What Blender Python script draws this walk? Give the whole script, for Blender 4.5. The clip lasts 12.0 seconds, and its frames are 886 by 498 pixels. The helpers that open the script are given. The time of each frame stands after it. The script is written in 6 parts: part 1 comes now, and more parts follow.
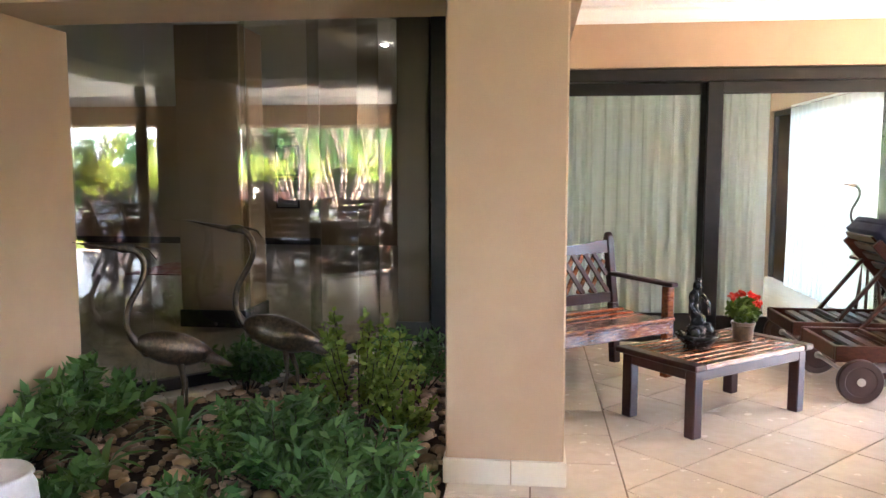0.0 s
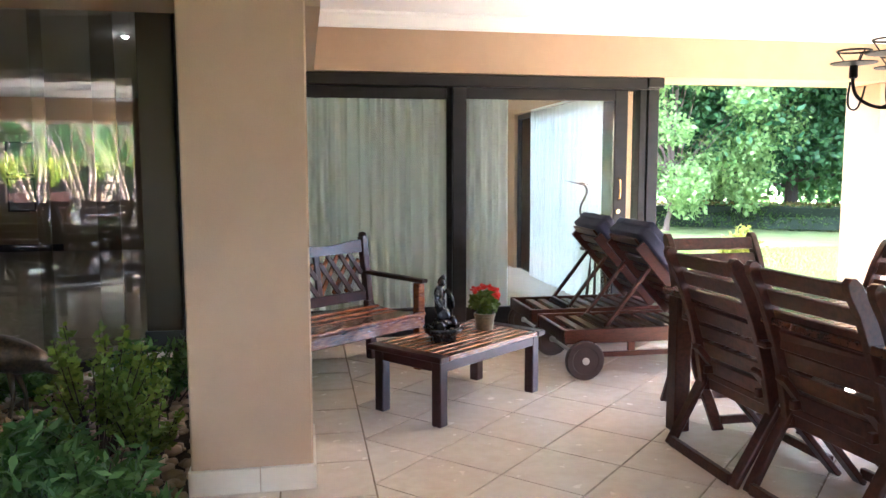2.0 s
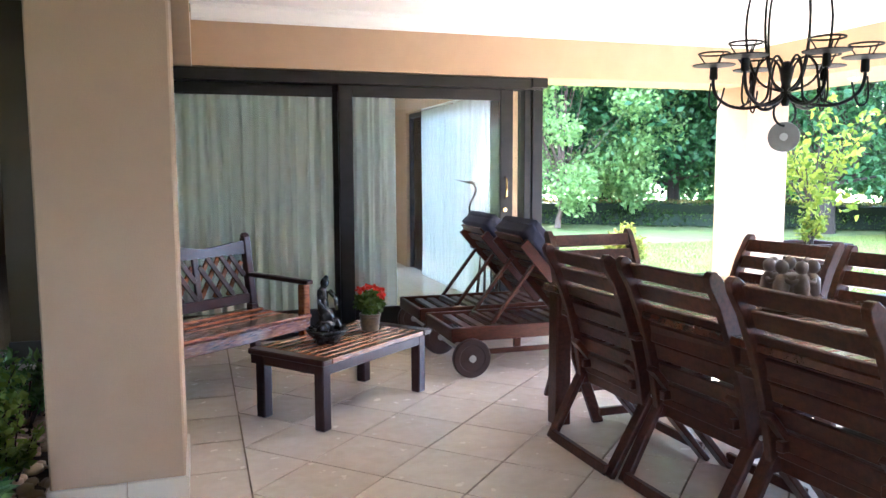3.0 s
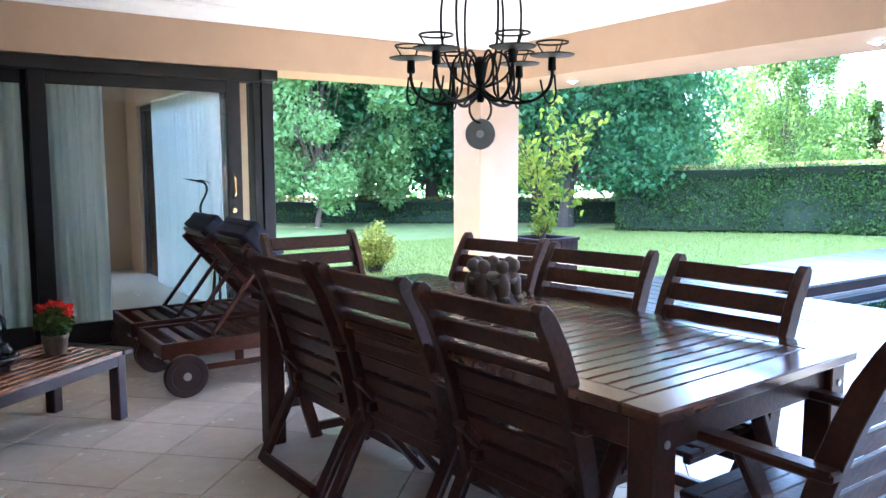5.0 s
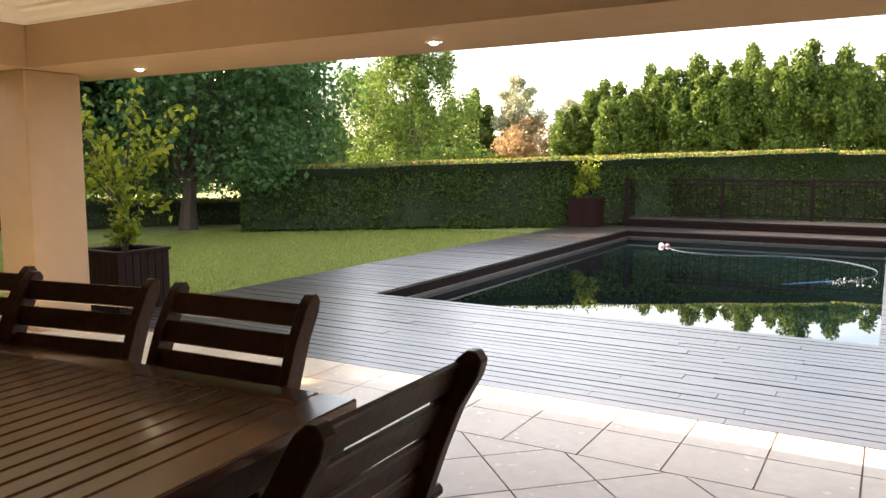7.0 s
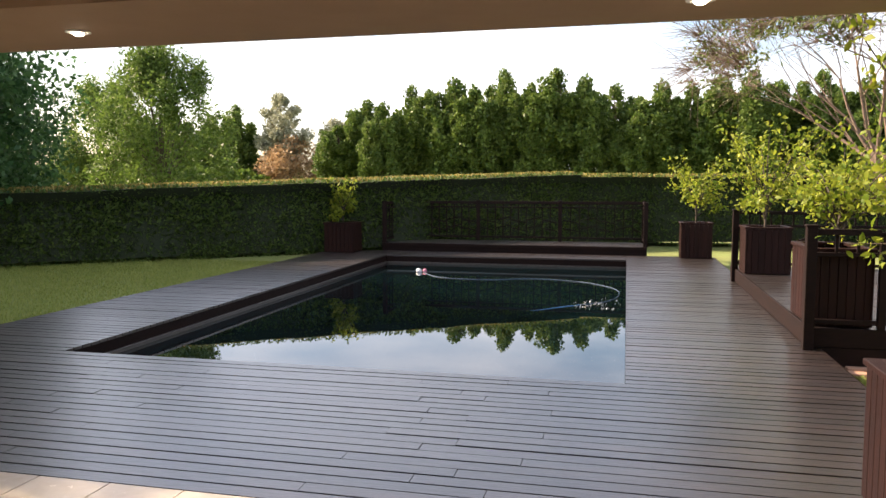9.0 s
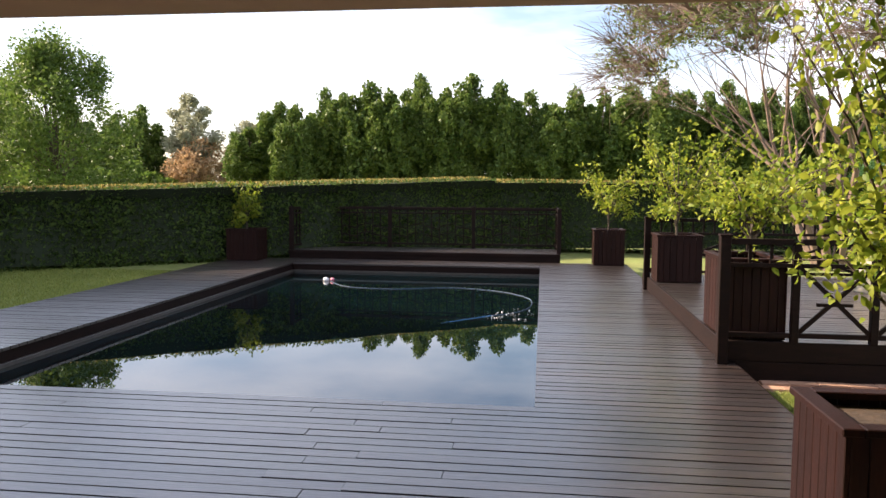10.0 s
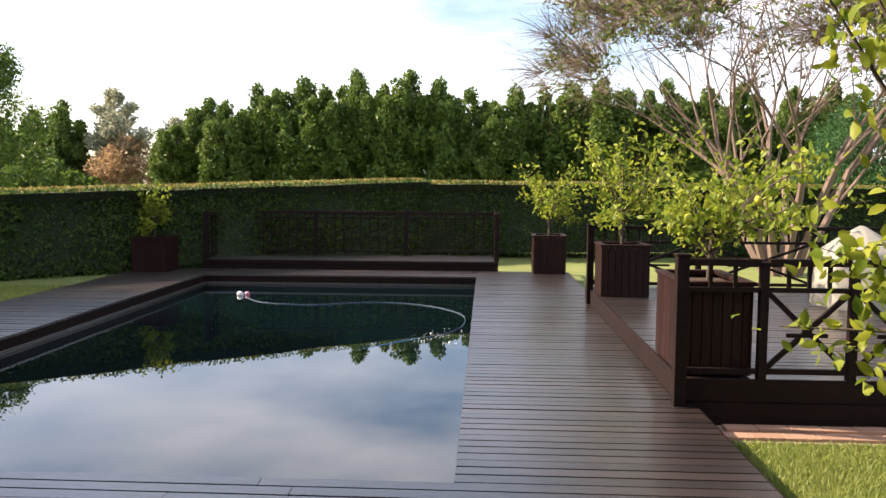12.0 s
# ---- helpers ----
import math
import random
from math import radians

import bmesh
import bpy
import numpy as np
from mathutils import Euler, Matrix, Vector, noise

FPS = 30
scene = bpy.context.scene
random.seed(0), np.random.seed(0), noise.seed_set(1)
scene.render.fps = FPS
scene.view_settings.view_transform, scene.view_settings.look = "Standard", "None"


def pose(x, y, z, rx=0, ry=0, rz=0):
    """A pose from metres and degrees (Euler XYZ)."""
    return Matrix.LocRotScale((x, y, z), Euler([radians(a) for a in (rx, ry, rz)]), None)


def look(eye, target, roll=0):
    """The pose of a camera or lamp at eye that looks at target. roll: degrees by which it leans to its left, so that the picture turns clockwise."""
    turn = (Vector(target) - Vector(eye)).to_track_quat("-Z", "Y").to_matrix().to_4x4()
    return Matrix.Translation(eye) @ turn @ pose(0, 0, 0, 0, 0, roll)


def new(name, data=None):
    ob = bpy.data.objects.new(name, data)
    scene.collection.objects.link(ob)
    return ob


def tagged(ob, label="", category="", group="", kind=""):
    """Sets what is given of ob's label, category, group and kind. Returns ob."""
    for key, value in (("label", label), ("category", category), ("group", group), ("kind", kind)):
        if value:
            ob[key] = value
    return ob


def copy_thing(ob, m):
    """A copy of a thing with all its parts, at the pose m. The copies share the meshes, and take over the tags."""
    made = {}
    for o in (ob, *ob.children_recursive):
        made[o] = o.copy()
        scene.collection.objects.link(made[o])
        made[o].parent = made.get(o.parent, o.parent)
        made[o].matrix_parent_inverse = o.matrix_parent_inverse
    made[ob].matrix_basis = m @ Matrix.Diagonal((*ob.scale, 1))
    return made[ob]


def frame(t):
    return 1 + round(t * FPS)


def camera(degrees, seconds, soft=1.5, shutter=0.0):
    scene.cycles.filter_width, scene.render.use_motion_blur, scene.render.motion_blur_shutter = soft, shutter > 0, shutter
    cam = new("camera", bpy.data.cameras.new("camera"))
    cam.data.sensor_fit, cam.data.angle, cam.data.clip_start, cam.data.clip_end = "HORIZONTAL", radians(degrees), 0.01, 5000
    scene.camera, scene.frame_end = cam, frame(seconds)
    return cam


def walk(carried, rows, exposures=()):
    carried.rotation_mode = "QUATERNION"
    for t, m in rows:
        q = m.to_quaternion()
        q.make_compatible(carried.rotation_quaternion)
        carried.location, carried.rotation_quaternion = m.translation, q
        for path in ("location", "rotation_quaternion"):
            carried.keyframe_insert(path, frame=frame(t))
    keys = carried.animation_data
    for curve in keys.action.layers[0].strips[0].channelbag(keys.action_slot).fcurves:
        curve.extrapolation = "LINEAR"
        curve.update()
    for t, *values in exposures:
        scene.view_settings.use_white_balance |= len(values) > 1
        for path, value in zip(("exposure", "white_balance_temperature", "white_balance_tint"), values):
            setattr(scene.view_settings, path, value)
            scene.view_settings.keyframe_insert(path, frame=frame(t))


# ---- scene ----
cam = camera(59.8, 12.0)
PATH = [
    (0, (-0.319, 0.133, 1.327), (-0.548, 2.11, 1.13), -0.0),
    (0.5, (-0.297, 0.139, 1.311), (-0.377, 2.128, 1.119), -0.1),
    (1, (-0.266, 0.109, 1.333), (-0.205, 2.098, 1.134), -0.1),
    (1.5, (-0.23, 0.099, 1.343), (-0.025, 2.078, 1.142), -0.2),
    (2, (-0.194, 0.095, 1.356), (0.159, 2.053, 1.151), -0.1),
    (2.5, (-0.153, 0.107, 1.349), (0.339, 2.035, 1.145), -0.2),
    (4.3, (0.156, 0.155, 1.357), (1.025, 1.944, 1.144), -0.1),
    (4.5, (0.204, 0.182, 1.35), (1.127, 1.944, 1.139), -0.2),
    (5, (0.319, 0.239, 1.349), (1.443, 1.88, 1.135), -0.1),
    (5.5, (0.478, 0.259, 1.346), (1.807, 1.738, 1.13), -0.1),
    (6, (0.713, 0.267, 1.363), (2.203, 1.583, 1.143), -0.0),
    (6.5, (0.939, 0.267, 1.372), (2.553, 1.426, 1.148), 0.2),
    (7, (1.195, 0.291, 1.379), (2.913, 1.29, 1.157), 0.0),
    (7.5, (1.422, 0.287, 1.393), (3.228, 1.119, 1.179), 0.0),
    (7.7, (1.54, 0.291, 1.391), (3.38, 1.047, 1.184), 0.1),
    (9.3, (2.414, 0.327, 1.437), (4.366, 0.728, 1.272), 0.2),
    (9.5, (2.525, 0.324, 1.412), (4.486, 0.678, 1.251), 0.4),
    (10, (2.794, 0.282, 1.439), (4.771, 0.536, 1.281), 0.4),
    (10.5, (3.048, 0.266, 1.456), (5.033, 0.448, 1.298), 0.4),
    (11, (3.335, 0.25, 1.499), (5.324, 0.388, 1.34), 0.4),
    (11.5, (3.62, 0.193, 1.514), (5.61, 0.311, 1.355), 0.4),
    (12, (3.926, 0.161, 1.538), (5.916, 0.27, 1.375), 0.3),
]
EXPOSURES = [(0.0, 6.25, 5600, 18), (2.7, 5.55, 5000, 15), (4.5, 5.15, 4500, 12), (5.0, 4.75, 4450, 11), (5.5, 4.35, 4650, 8), (6.5, 3.2, 6700, 12), (7.5, 2.32, 7550, 14), (9.5, 1.6, 6600, 16), (12.0, 1.55, 6450, 15)]
walk(cam, [(t, look(eye, target, roll)) for t, eye, target, roll in PATH], EXPOSURES)
# ---- light ----
SUN_EL, SUN_AZ = 32.0, 11.0
world = bpy.data.worlds.new("world")
scene.world = world
world.use_nodes = True
wn, wl = world.node_tree.nodes, world.node_tree.links
wn.clear()
w_out = wn.new("ShaderNodeOutputWorld")
w_bg = wn.new("ShaderNodeBackground")
w_bg.inputs["Strength"].default_value = 0.095
w_sky = wn.new("ShaderNodeTexSky")
w_sky.sky_type = "NISHITA"
w_sky.sun_disc = False
w_sky.sun_elevation, w_sky.sun_rotation = radians(SUN_EL), radians(SUN_AZ)
w_sky.dust_density, w_sky.air_density = 2.0, 1.0
w_co = wn.new("ShaderNodeTexCoord")
w_map = wn.new("ShaderNodeMapping")
w_map.inputs["Scale"].default_value = (1.2, 1.2, 4.5)
w_noise = wn.new("ShaderNodeTexNoise")
w_noise.inputs["Scale"].default_value, w_noise.inputs["Detail"].default_value = 1.6, 6.0
w_ramp = wn.new("ShaderNodeValToRGB")
w_ramp.color_ramp.elements[0].position, w_ramp.color_ramp.elements[1].position = 0.40, 0.66
w_mix = wn.new("ShaderNodeMix")
w_mix.data_type = "RGBA"
w_mix.inputs["B"].default_value = (7.6, 7.7, 8.0, 1)
wl.new(w_co.outputs["Generated"], w_map.inputs["Vector"])
wl.new(w_map.outputs["Vector"], w_noise.inputs["Vector"])
wl.new(w_noise.outputs["Fac"], w_ramp.inputs["Fac"])
wl.new(w_ramp.outputs["Color"], w_mix.inputs["Factor"])
wl.new(w_sky.outputs["Color"], w_mix.inputs["A"])
wl.new(w_mix.outputs["Result"], w_bg.inputs["Color"])
wl.new(w_bg.outputs["Background"], w_out.inputs["Surface"])
sun_data = bpy.data.lights.new("sun", "SUN")
sun_data.energy, sun_data.angle, sun_data.color = 5.0, radians(0.6), (1.0, 0.83, 0.60)
sun = new("sun", sun_data)
sun.matrix_world = look((0, 0, 30), (-math.sin(radians(SUN_AZ)) * math.cos(radians(SUN_EL)), -math.cos(radians(SUN_AZ)) * math.cos(radians(SUN_EL)), 30 - math.sin(radians(SUN_EL))))

# ---- helpers of the scene ----
rng = np.random.default_rng(7)


def bm_obj(name, bm, mat=None, parent=None, smooth=False):
    me = bpy.data.meshes.new(name)
    bm.to_mesh(me)
    bm.free()
    if mat:
        me.materials.append(mat)
    if smooth:
        me.shade_smooth()
    ob = new(name, me)
    ob.parent = parent
    return ob


def part(name, bm, material, parent, label="", smooth=False):
    return tagged(bm_obj(name, bm, material, parent, smooth), label)


def thing(name, label, category, group="", kind="", at=None):
    ob = tagged(new(name), label, category, group, kind)
    if at is not None:
        ob.matrix_basis = at
    return ob


def box(bm, x0, x1, y0, y1, z0, z1, bevel=0.0):
    m = Matrix.Translation(((x0 + x1) / 2, (y0 + y1) / 2, (z0 + z1) / 2)) @ Matrix.Diagonal((x1 - x0, y1 - y0, z1 - z0, 1))
    r = bmesh.ops.create_cube(bm, size=1, matrix=m)
    if bevel:
        es = {e for v in r["verts"] for e in v.link_edges}
        bmesh.ops.bevel(bm, geom=list(es), offset=bevel, segments=1, affect="EDGES")
    return bm


def one_box(x0, x1, y0, y1, z0, z1, bevel=0.0):
    return box(bmesh.new(), x0, x1, y0, y1, z0, z1, bevel)


def bar(bm, p0, p1, w, h, bevel=0.004, up=(0, 0, 1)):
    """A squared timber from p0 to p1, w wide and h high across its length."""
    p0, p1 = Vector(p0), Vector(p1)
    d = (p1 - p0).normalized()
    s = d.cross(Vector(up))
    s = s.normalized() if s.length > 1e-4 else Vector((1, 0, 0))
    u = s.cross(d)
    m = Matrix((s, d, u)).transposed().to_4x4()
    m.translation = (p0 + p1) / 2
    r = bmesh.ops.create_cube(bm, size=1, matrix=m @ Matrix.Diagonal((w, (p1 - p0).length, h, 1)))
    if bevel:
        es = {e for v in r["verts"] for e in v.link_edges}
        bmesh.ops.bevel(bm, geom=list(es), offset=bevel, segments=1, affect="EDGES")
    return bm


def one_bar(p0, p1, w, h, bevel=0.004, up=(0, 0, 1)):
    return bar(bmesh.new(), p0, p1, w, h, bevel, up)


def tube(bm, pts, radii, seg=8, closed=False):
    pts = [Vector(p) for p in pts]
    if not isinstance(radii, (list, tuple)):
        radii = [radii] * len(pts)
    rings, n = [], len(pts)
    ref = Vector((0.31, 0.77, 0.55)).normalized()
    for i, p in enumerate(pts):
        d = (pts[(i + 1) % n] - pts[i - 1]) if closed else (pts[min(i + 1, n - 1)] - pts[max(i - 1, 0)])
        d = d.normalized()
        a = d.cross(ref)
        a = a.normalized() if a.length > 1e-3 else d.orthogonal().normalized()
        b = d.cross(a)
        rings.append([bm.verts.new(p + (a * math.cos(t) + b * math.sin(t)) * radii[i]) for t in [2 * math.pi * k / seg for k in range(seg)]])
    for i in range(n if closed else n - 1):
        r0, r1 = rings[i], rings[(i + 1) % n]
        for k in range(seg):
            bm.faces.new((r0[k], r0[(k + 1) % seg], r1[(k + 1) % seg], r1[k]))
    if not closed:
        bm.faces.new(rings[0][::-1])
        bm.faces.new(rings[-1])
    return bm


def lathe(bm, profile, seg=20, at=(0, 0, 0)):
    rings = []
    for r, z in profile:
        rings.append([bm.verts.new((at[0] + r * math.cos(2 * math.pi * k / seg), at[1] + r * math.sin(2 * math.pi * k / seg), at[2] + z)) for k in range(seg)])
    for r0, r1 in zip(rings, rings[1:]):
        for k in range(seg):
            bm.faces.new((r0[k], r0[(k + 1) % seg], r1[(k + 1) % seg], r1[k]))
    bm.faces.new(rings[0][::-1])
    bm.faces.new(rings[-1])
    return bm


def prism(poly, z0, z1):
    bm = bmesh.new()
    a = [bm.verts.new((x, y, z0)) for x, y in poly]
    b = [bm.verts.new((x, y, z1)) for x, y in poly]
    bm.faces.new(a[::-1])
    bm.faces.new(b)
    n = len(poly)
    for i in range(n):
        bm.faces.new((a[i], a[(i + 1) % n], b[(i + 1) % n], b[i]))
    return bm


def blob(bm, at, size, lump=0.25, sub=2, seed=0.0):
    r = bmesh.ops.create_icosphere(bm, subdivisions=sub, radius=1)
    for v in r["verts"]:
        k = 1 + lump * noise.noise(v.co * 1.3 + Vector((seed, seed * 2.1, 0)))
        v.co = Vector((v.co.x * size[0] * k + at[0], v.co.y * size[1] * k + at[1], v.co.z * size[2] * k + at[2]))
    return bm


def raw(name, verts, faces, mat, parent=None):
    """A mesh from arrays: verts (n, 3), faces (m, k)."""
    me = bpy.data.meshes.new(name)
    verts, faces = np.asarray(verts, np.float32), np.asarray(faces, np.int32)
    me.vertices.add(len(verts))
    me.vertices.foreach_set("co", verts.ravel())
    k = faces.shape[1]
    me.loops.add(faces.size)
    me.loops.foreach_set("vertex_index", faces.ravel())
    me.polygons.add(len(faces))
    me.polygons.foreach_set("loop_start", np.arange(0, faces.size, k, dtype=np.int32))
    me.polygons.foreach_set("loop_total", np.full(len(faces), k, np.int32))
    me.update(calc_edges=True)
    me.materials.append(mat)
    ob = new(name, me)
    ob.parent = parent
    return ob


def smooth_path(ps, n=8):
    out = []
    for i in range(len(ps) - 1):
        p0, p1, p2, p3 = (Vector(ps[max(i - 1, 0)]), Vector(ps[i]), Vector(ps[i + 1]), Vector(ps[min(i + 2, len(ps) - 1)]))
        for k in range(n):
            u = k / n
            out.append(0.5 * ((2 * p1) + (p2 - p0) * u + (2 * p0 - 5 * p1 + 4 * p2 - p3) * u * u + (3 * p1 - p0 - 3 * p2 + p3) * u ** 3))
    return out + [Vector(ps[-1])]


def leaf_mesh(name, at, size, mat, parent=None, width=0.45, outward=None, flat=0.0, droop=0.0):
    """Single leaves, each a folded diamond, at the places given."""
    at = np.asarray(at, float)
    n = len(at)
    axis = rng.normal(size=(n, 3))
    if outward is not None:
        axis = axis * 0.75 + outward
    axis[:, 2] -= droop
    axis /= np.linalg.norm(axis, axis=1)[:, None] + 1e-9
    nor = rng.normal(size=(n, 3))
    nor[:, 2] += flat
    side = np.cross(axis, nor)
    side /= np.linalg.norm(side, axis=1)[:, None] + 1e-9
    up = np.cross(side, axis)
    s = (size * (0.65 + 0.7 * rng.random(n)))[:, None]
    v = np.empty((n, 4, 3))
    v[:, 0] = at - axis * s * 0.5
    v[:, 1] = at + side * s * width * 0.5 + up * s * 0.10
    v[:, 2] = at + axis * s * 0.5
    v[:, 3] = at - side * s * width * 0.5 + up * s * 0.10
    f = np.arange(n * 4).reshape(n, 4)
    return raw(name, v.reshape(-1, 3), f, mat, parent)


def broad_leaf_mesh(name, at, size, mat, parent, width, outward, droop=0.0):
    """Single rounded leaves for plants seen close by, folded along the midrib."""
    at = np.asarray(at, float)
    n = len(at)
    axis = rng.normal(size=(n, 3)) * 0.75 + outward
    axis[:, 2] -= droop
    axis /= np.linalg.norm(axis, axis=1)[:, None] + 1e-9
    nor = rng.normal(size=(n, 3)) + [0, 0, 0.6]
    side = np.cross(axis, nor)
    side /= np.linalg.norm(side, axis=1)[:, None] + 1e-9
    up = np.cross(side, axis)
    s = (size * (0.6 + 0.7 * rng.random(n)))[:, None]
    v = np.empty((n, 8, 3))
    for i, (u, w, b) in enumerate(((-0.5, 0, 0), (-0.22, 0.40, 0.09), (0.12, 0.46, 0.09), (0.5, 0, -0.10), (0.12, -0.46, 0.09), (-0.22, -0.40, 0.09), (-0.18, 0, 0.0), (0.16, 0, 0.01))):
        v[:, i] = at + axis * s * u + side * s * w * width + up * s * b
    f = np.array([(0, 1, 6, 5), (1, 2, 7, 6), (2, 3, 4, 7), (6, 7, 4, 5)])
    faces = (f[None] + (np.arange(n) * 8)[:, None, None]).reshape(-1, 4)
    ob = raw(name, v.reshape(-1, 3), faces, mat, parent)
    ob.data.shade_smooth()
    return ob


def shell_points(n, c, r, inner=0.55):
    d = rng.normal(size=(n, 3))
    d /= np.linalg.norm(d, axis=1)[:, None]
    k = (inner + (1 - inner) * rng.random(n))[:, None]
    return np.asarray(c) + d * np.asarray(r) * k, d


# ---- materials ----
def material(name, base, rough=0.6, metal=0.0, vary=(), scale=4.0, stretch=(1, 1, 1), bump=0.0, bump_scale=60.0, coords="Position", spec=0.5, piece=0.0, island=0.0, coat=0.0):
    """base colour with a noise of the colours in vary, fine relief, and tone by piece or island."""
    m = bpy.data.materials.new(name)
    m.use_nodes = True
    n, l = m.node_tree.nodes, m.node_tree.links
    p = n["Principled BSDF"]
    p.inputs["Roughness"].default_value = rough
    p.inputs["Metallic"].default_value = metal
    p.inputs["Specular IOR Level"].default_value = spec
    p.inputs["Coat Weight"].default_value = coat
    p.inputs["Coat Roughness"].default_value = 0.15
    if coords == "Position":
        src = n.new("ShaderNodeNewGeometry").outputs["Position"]
    else:
        src = n.new("ShaderNodeTexCoord").outputs[coords]
    mp = n.new("ShaderNodeMapping")
    mp.inputs["Scale"].default_value = stretch
    l.new(src, mp.inputs["Vector"])
    col = n.new("ShaderNodeRGB").outputs[0]
    col.default_value = (*base, 1)
    for i, (c, amount) in enumerate(vary):
        t = n.new("ShaderNodeTexNoise")
        t.inputs["Scale"].default_value = scale * (5.3 ** i)
        t.inputs["Detail"].default_value = 5
        t.inputs["Distortion"].default_value = 0.4
        r = n.new("ShaderNodeValToRGB")
        r.color_ramp.elements[0].position, r.color_ramp.elements[1].position = 0.38, 0.66
        r.color_ramp.elements[1].color = (amount, amount, amount, 1)
        x = n.new("ShaderNodeMix")
        x.data_type = "RGBA"
        x.inputs["B"].default_value = (*c, 1)
        l.new(mp.outputs["Vector"], t.inputs["Vector"])
        l.new(t.outputs["Fac"], r.inputs["Fac"])
        l.new(r.outputs["Color"], x.inputs["Factor"])
        l.new(col, x.inputs["A"])
        col = x.outputs["Result"]
    for on, node, out in ((piece, "ShaderNodeObjectInfo", "Random"), (island, "ShaderNodeNewGeometry", "Random Per Island")):
        if on:
            h = n.new("ShaderNodeHueSaturation")
            a = n.new("ShaderNodeMapRange")
            a.inputs["To Min"].default_value, a.inputs["To Max"].default_value = 1 - on, 1 + on
            l.new(n.new(node).outputs[out], a.inputs["Value"])
            l.new(a.outputs["Result"], h.inputs["Value"])
            l.new(col, h.inputs["Color"])
            col = h.outputs["Color"]
    l.new(col, p.inputs["Base Color"])
    if bump:
        t = n.new("ShaderNodeTexNoise")
        t.inputs["Scale"].default_value, t.inputs["Detail"].default_value = bump_scale, 6
        b = n.new("ShaderNodeBump")
        b.inputs["Strength"].default_value, b.inputs["Distance"].default_value = bump, 0.01
        l.new(mp.outputs["Vector"], t.inputs["Vector"])
        l.new(t.outputs["Fac"], b.inputs["Height"])
        l.new(b.outputs["Normal"], p.inputs["Normal"])
        rr = n.new("ShaderNodeMapRange")
        rr.inputs["To Min"].default_value, rr.inputs["To Max"].default_value = max(rough - 0.1, 0.02), min(rough + 0.1, 1)
        l.new(t.outputs["Fac"], rr.inputs["Value"])
        l.new(rr.outputs["Result"], p.inputs["Roughness"])
    return m


def leaf_material(name, c0, c1, through_light=0.4, rough=0.45):
    m = bpy.data.materials.new(name)
    m.use_nodes = True
    n, l = m.node_tree.nodes, m.node_tree.links
    p, out = n["Principled BSDF"], n["Material Output"]
    p.inputs["Roughness"].default_value = rough
    p.inputs["Specular IOR Level"].default_value = 0.25
    g = n.new("ShaderNodeNewGeometry")
    r = n.new("ShaderNodeMix")
    r.data_type = "RGBA"
    r.inputs["A"].default_value, r.inputs["B"].default_value = (*c0, 1), (*c1, 1)
    l.new(g.outputs["Random Per Island"], r.inputs["Factor"])
    t = n.new("ShaderNodeBsdfTranslucent")
    x = n.new("ShaderNodeMixShader")
    x.inputs["Fac"].default_value = through_light
    l.new(r.outputs["Result"], p.inputs["Base Color"])
    l.new(r.outputs["Result"], t.inputs["Color"])
    l.new(p.outputs["BSDF"], x.inputs[1])
    l.new(t.outputs["BSDF"], x.inputs[2])
    l.new(x.outputs["Shader"], out.inputs["Surface"])
    return m


def glass_material(name, tint=(0.93, 0.96, 0.95), ior=1.5, rough=0.0):
    m = bpy.data.materials.new(name)
    m.use_nodes = True
    n, l = m.node_tree.nodes, m.node_tree.links
    n.remove(n["Principled BSDF"])
    tr, gl, fr, x = n.new("ShaderNodeBsdfTransparent"), n.new("ShaderNodeBsdfGlossy"), n.new("ShaderNodeFresnel"), n.new("ShaderNodeMixShader")
    tr.inputs["Color"].default_value = (*tint, 1)
    gl.inputs["Roughness"].default_value = rough
    fr.inputs["IOR"].default_value = ior
    l.new(fr.outputs["Fac"], x.inputs["Fac"])
    l.new(tr.outputs["BSDF"], x.inputs[1])
    l.new(gl.outputs["BSDF"], x.inputs[2])
    l.new(x.outputs["Shader"], n["Material Output"].inputs["Surface"])
    return m


def glow(name, c, s):
    m = bpy.data.materials.new(name)
    m.use_nodes = True
    p = m.node_tree.nodes["Principled BSDF"]
    p.inputs["Emission Color"].default_value, p.inputs["Emission Strength"].default_value = (*c, 1), s
    return m


M_WALL = material("wall_paint", (0.43, 0.30, 0.190), 0.75, vary=(((0.47, 0.335, 0.215), 0.6), ((0.40, 0.275, 0.170), 0.35)), scale=1.2, bump=0.15, bump_scale=140)
# Dark tone for the unseen south wall, chosen to cut its bounce light.
M_WALL_DARK = material("wall_low_bounce", (0.15, 0.10, 0.065), 0.75, vary=(((0.18, 0.125, 0.08), 0.6),), scale=1.2, bump=0.15, bump_scale=140)
# Shaded copy of the wall paint: dim hall light is put into the colour.
M_WALL_DIM = material("wall_paint_dimmed", (0.075, 0.062, 0.040), 0.75, vary=(((0.095, 0.078, 0.05), 0.6),), scale=1.2, bump=0.15, bump_scale=140)
M_CEIL = material("ceiling_paint", (0.80, 0.79, 0.77), 0.8, vary=(((0.76, 0.75, 0.73), 0.5),), scale=0.7, bump=0.05, bump_scale=120)
M_TILE = material("glazed_tile", (0.62, 0.53, 0.43), 0.24, vary=(((0.67, 0.59, 0.49), 0.8), ((0.55, 0.46, 0.36), 0.5)), scale=2.5, bump=0.02, bump_scale=12, piece=0.05, spec=0.35)
M_GROUT = material("grout", (0.27, 0.19, 0.13), 0.9, vary=(((0.12, 0.09, 0.07), 0.6),), scale=6)
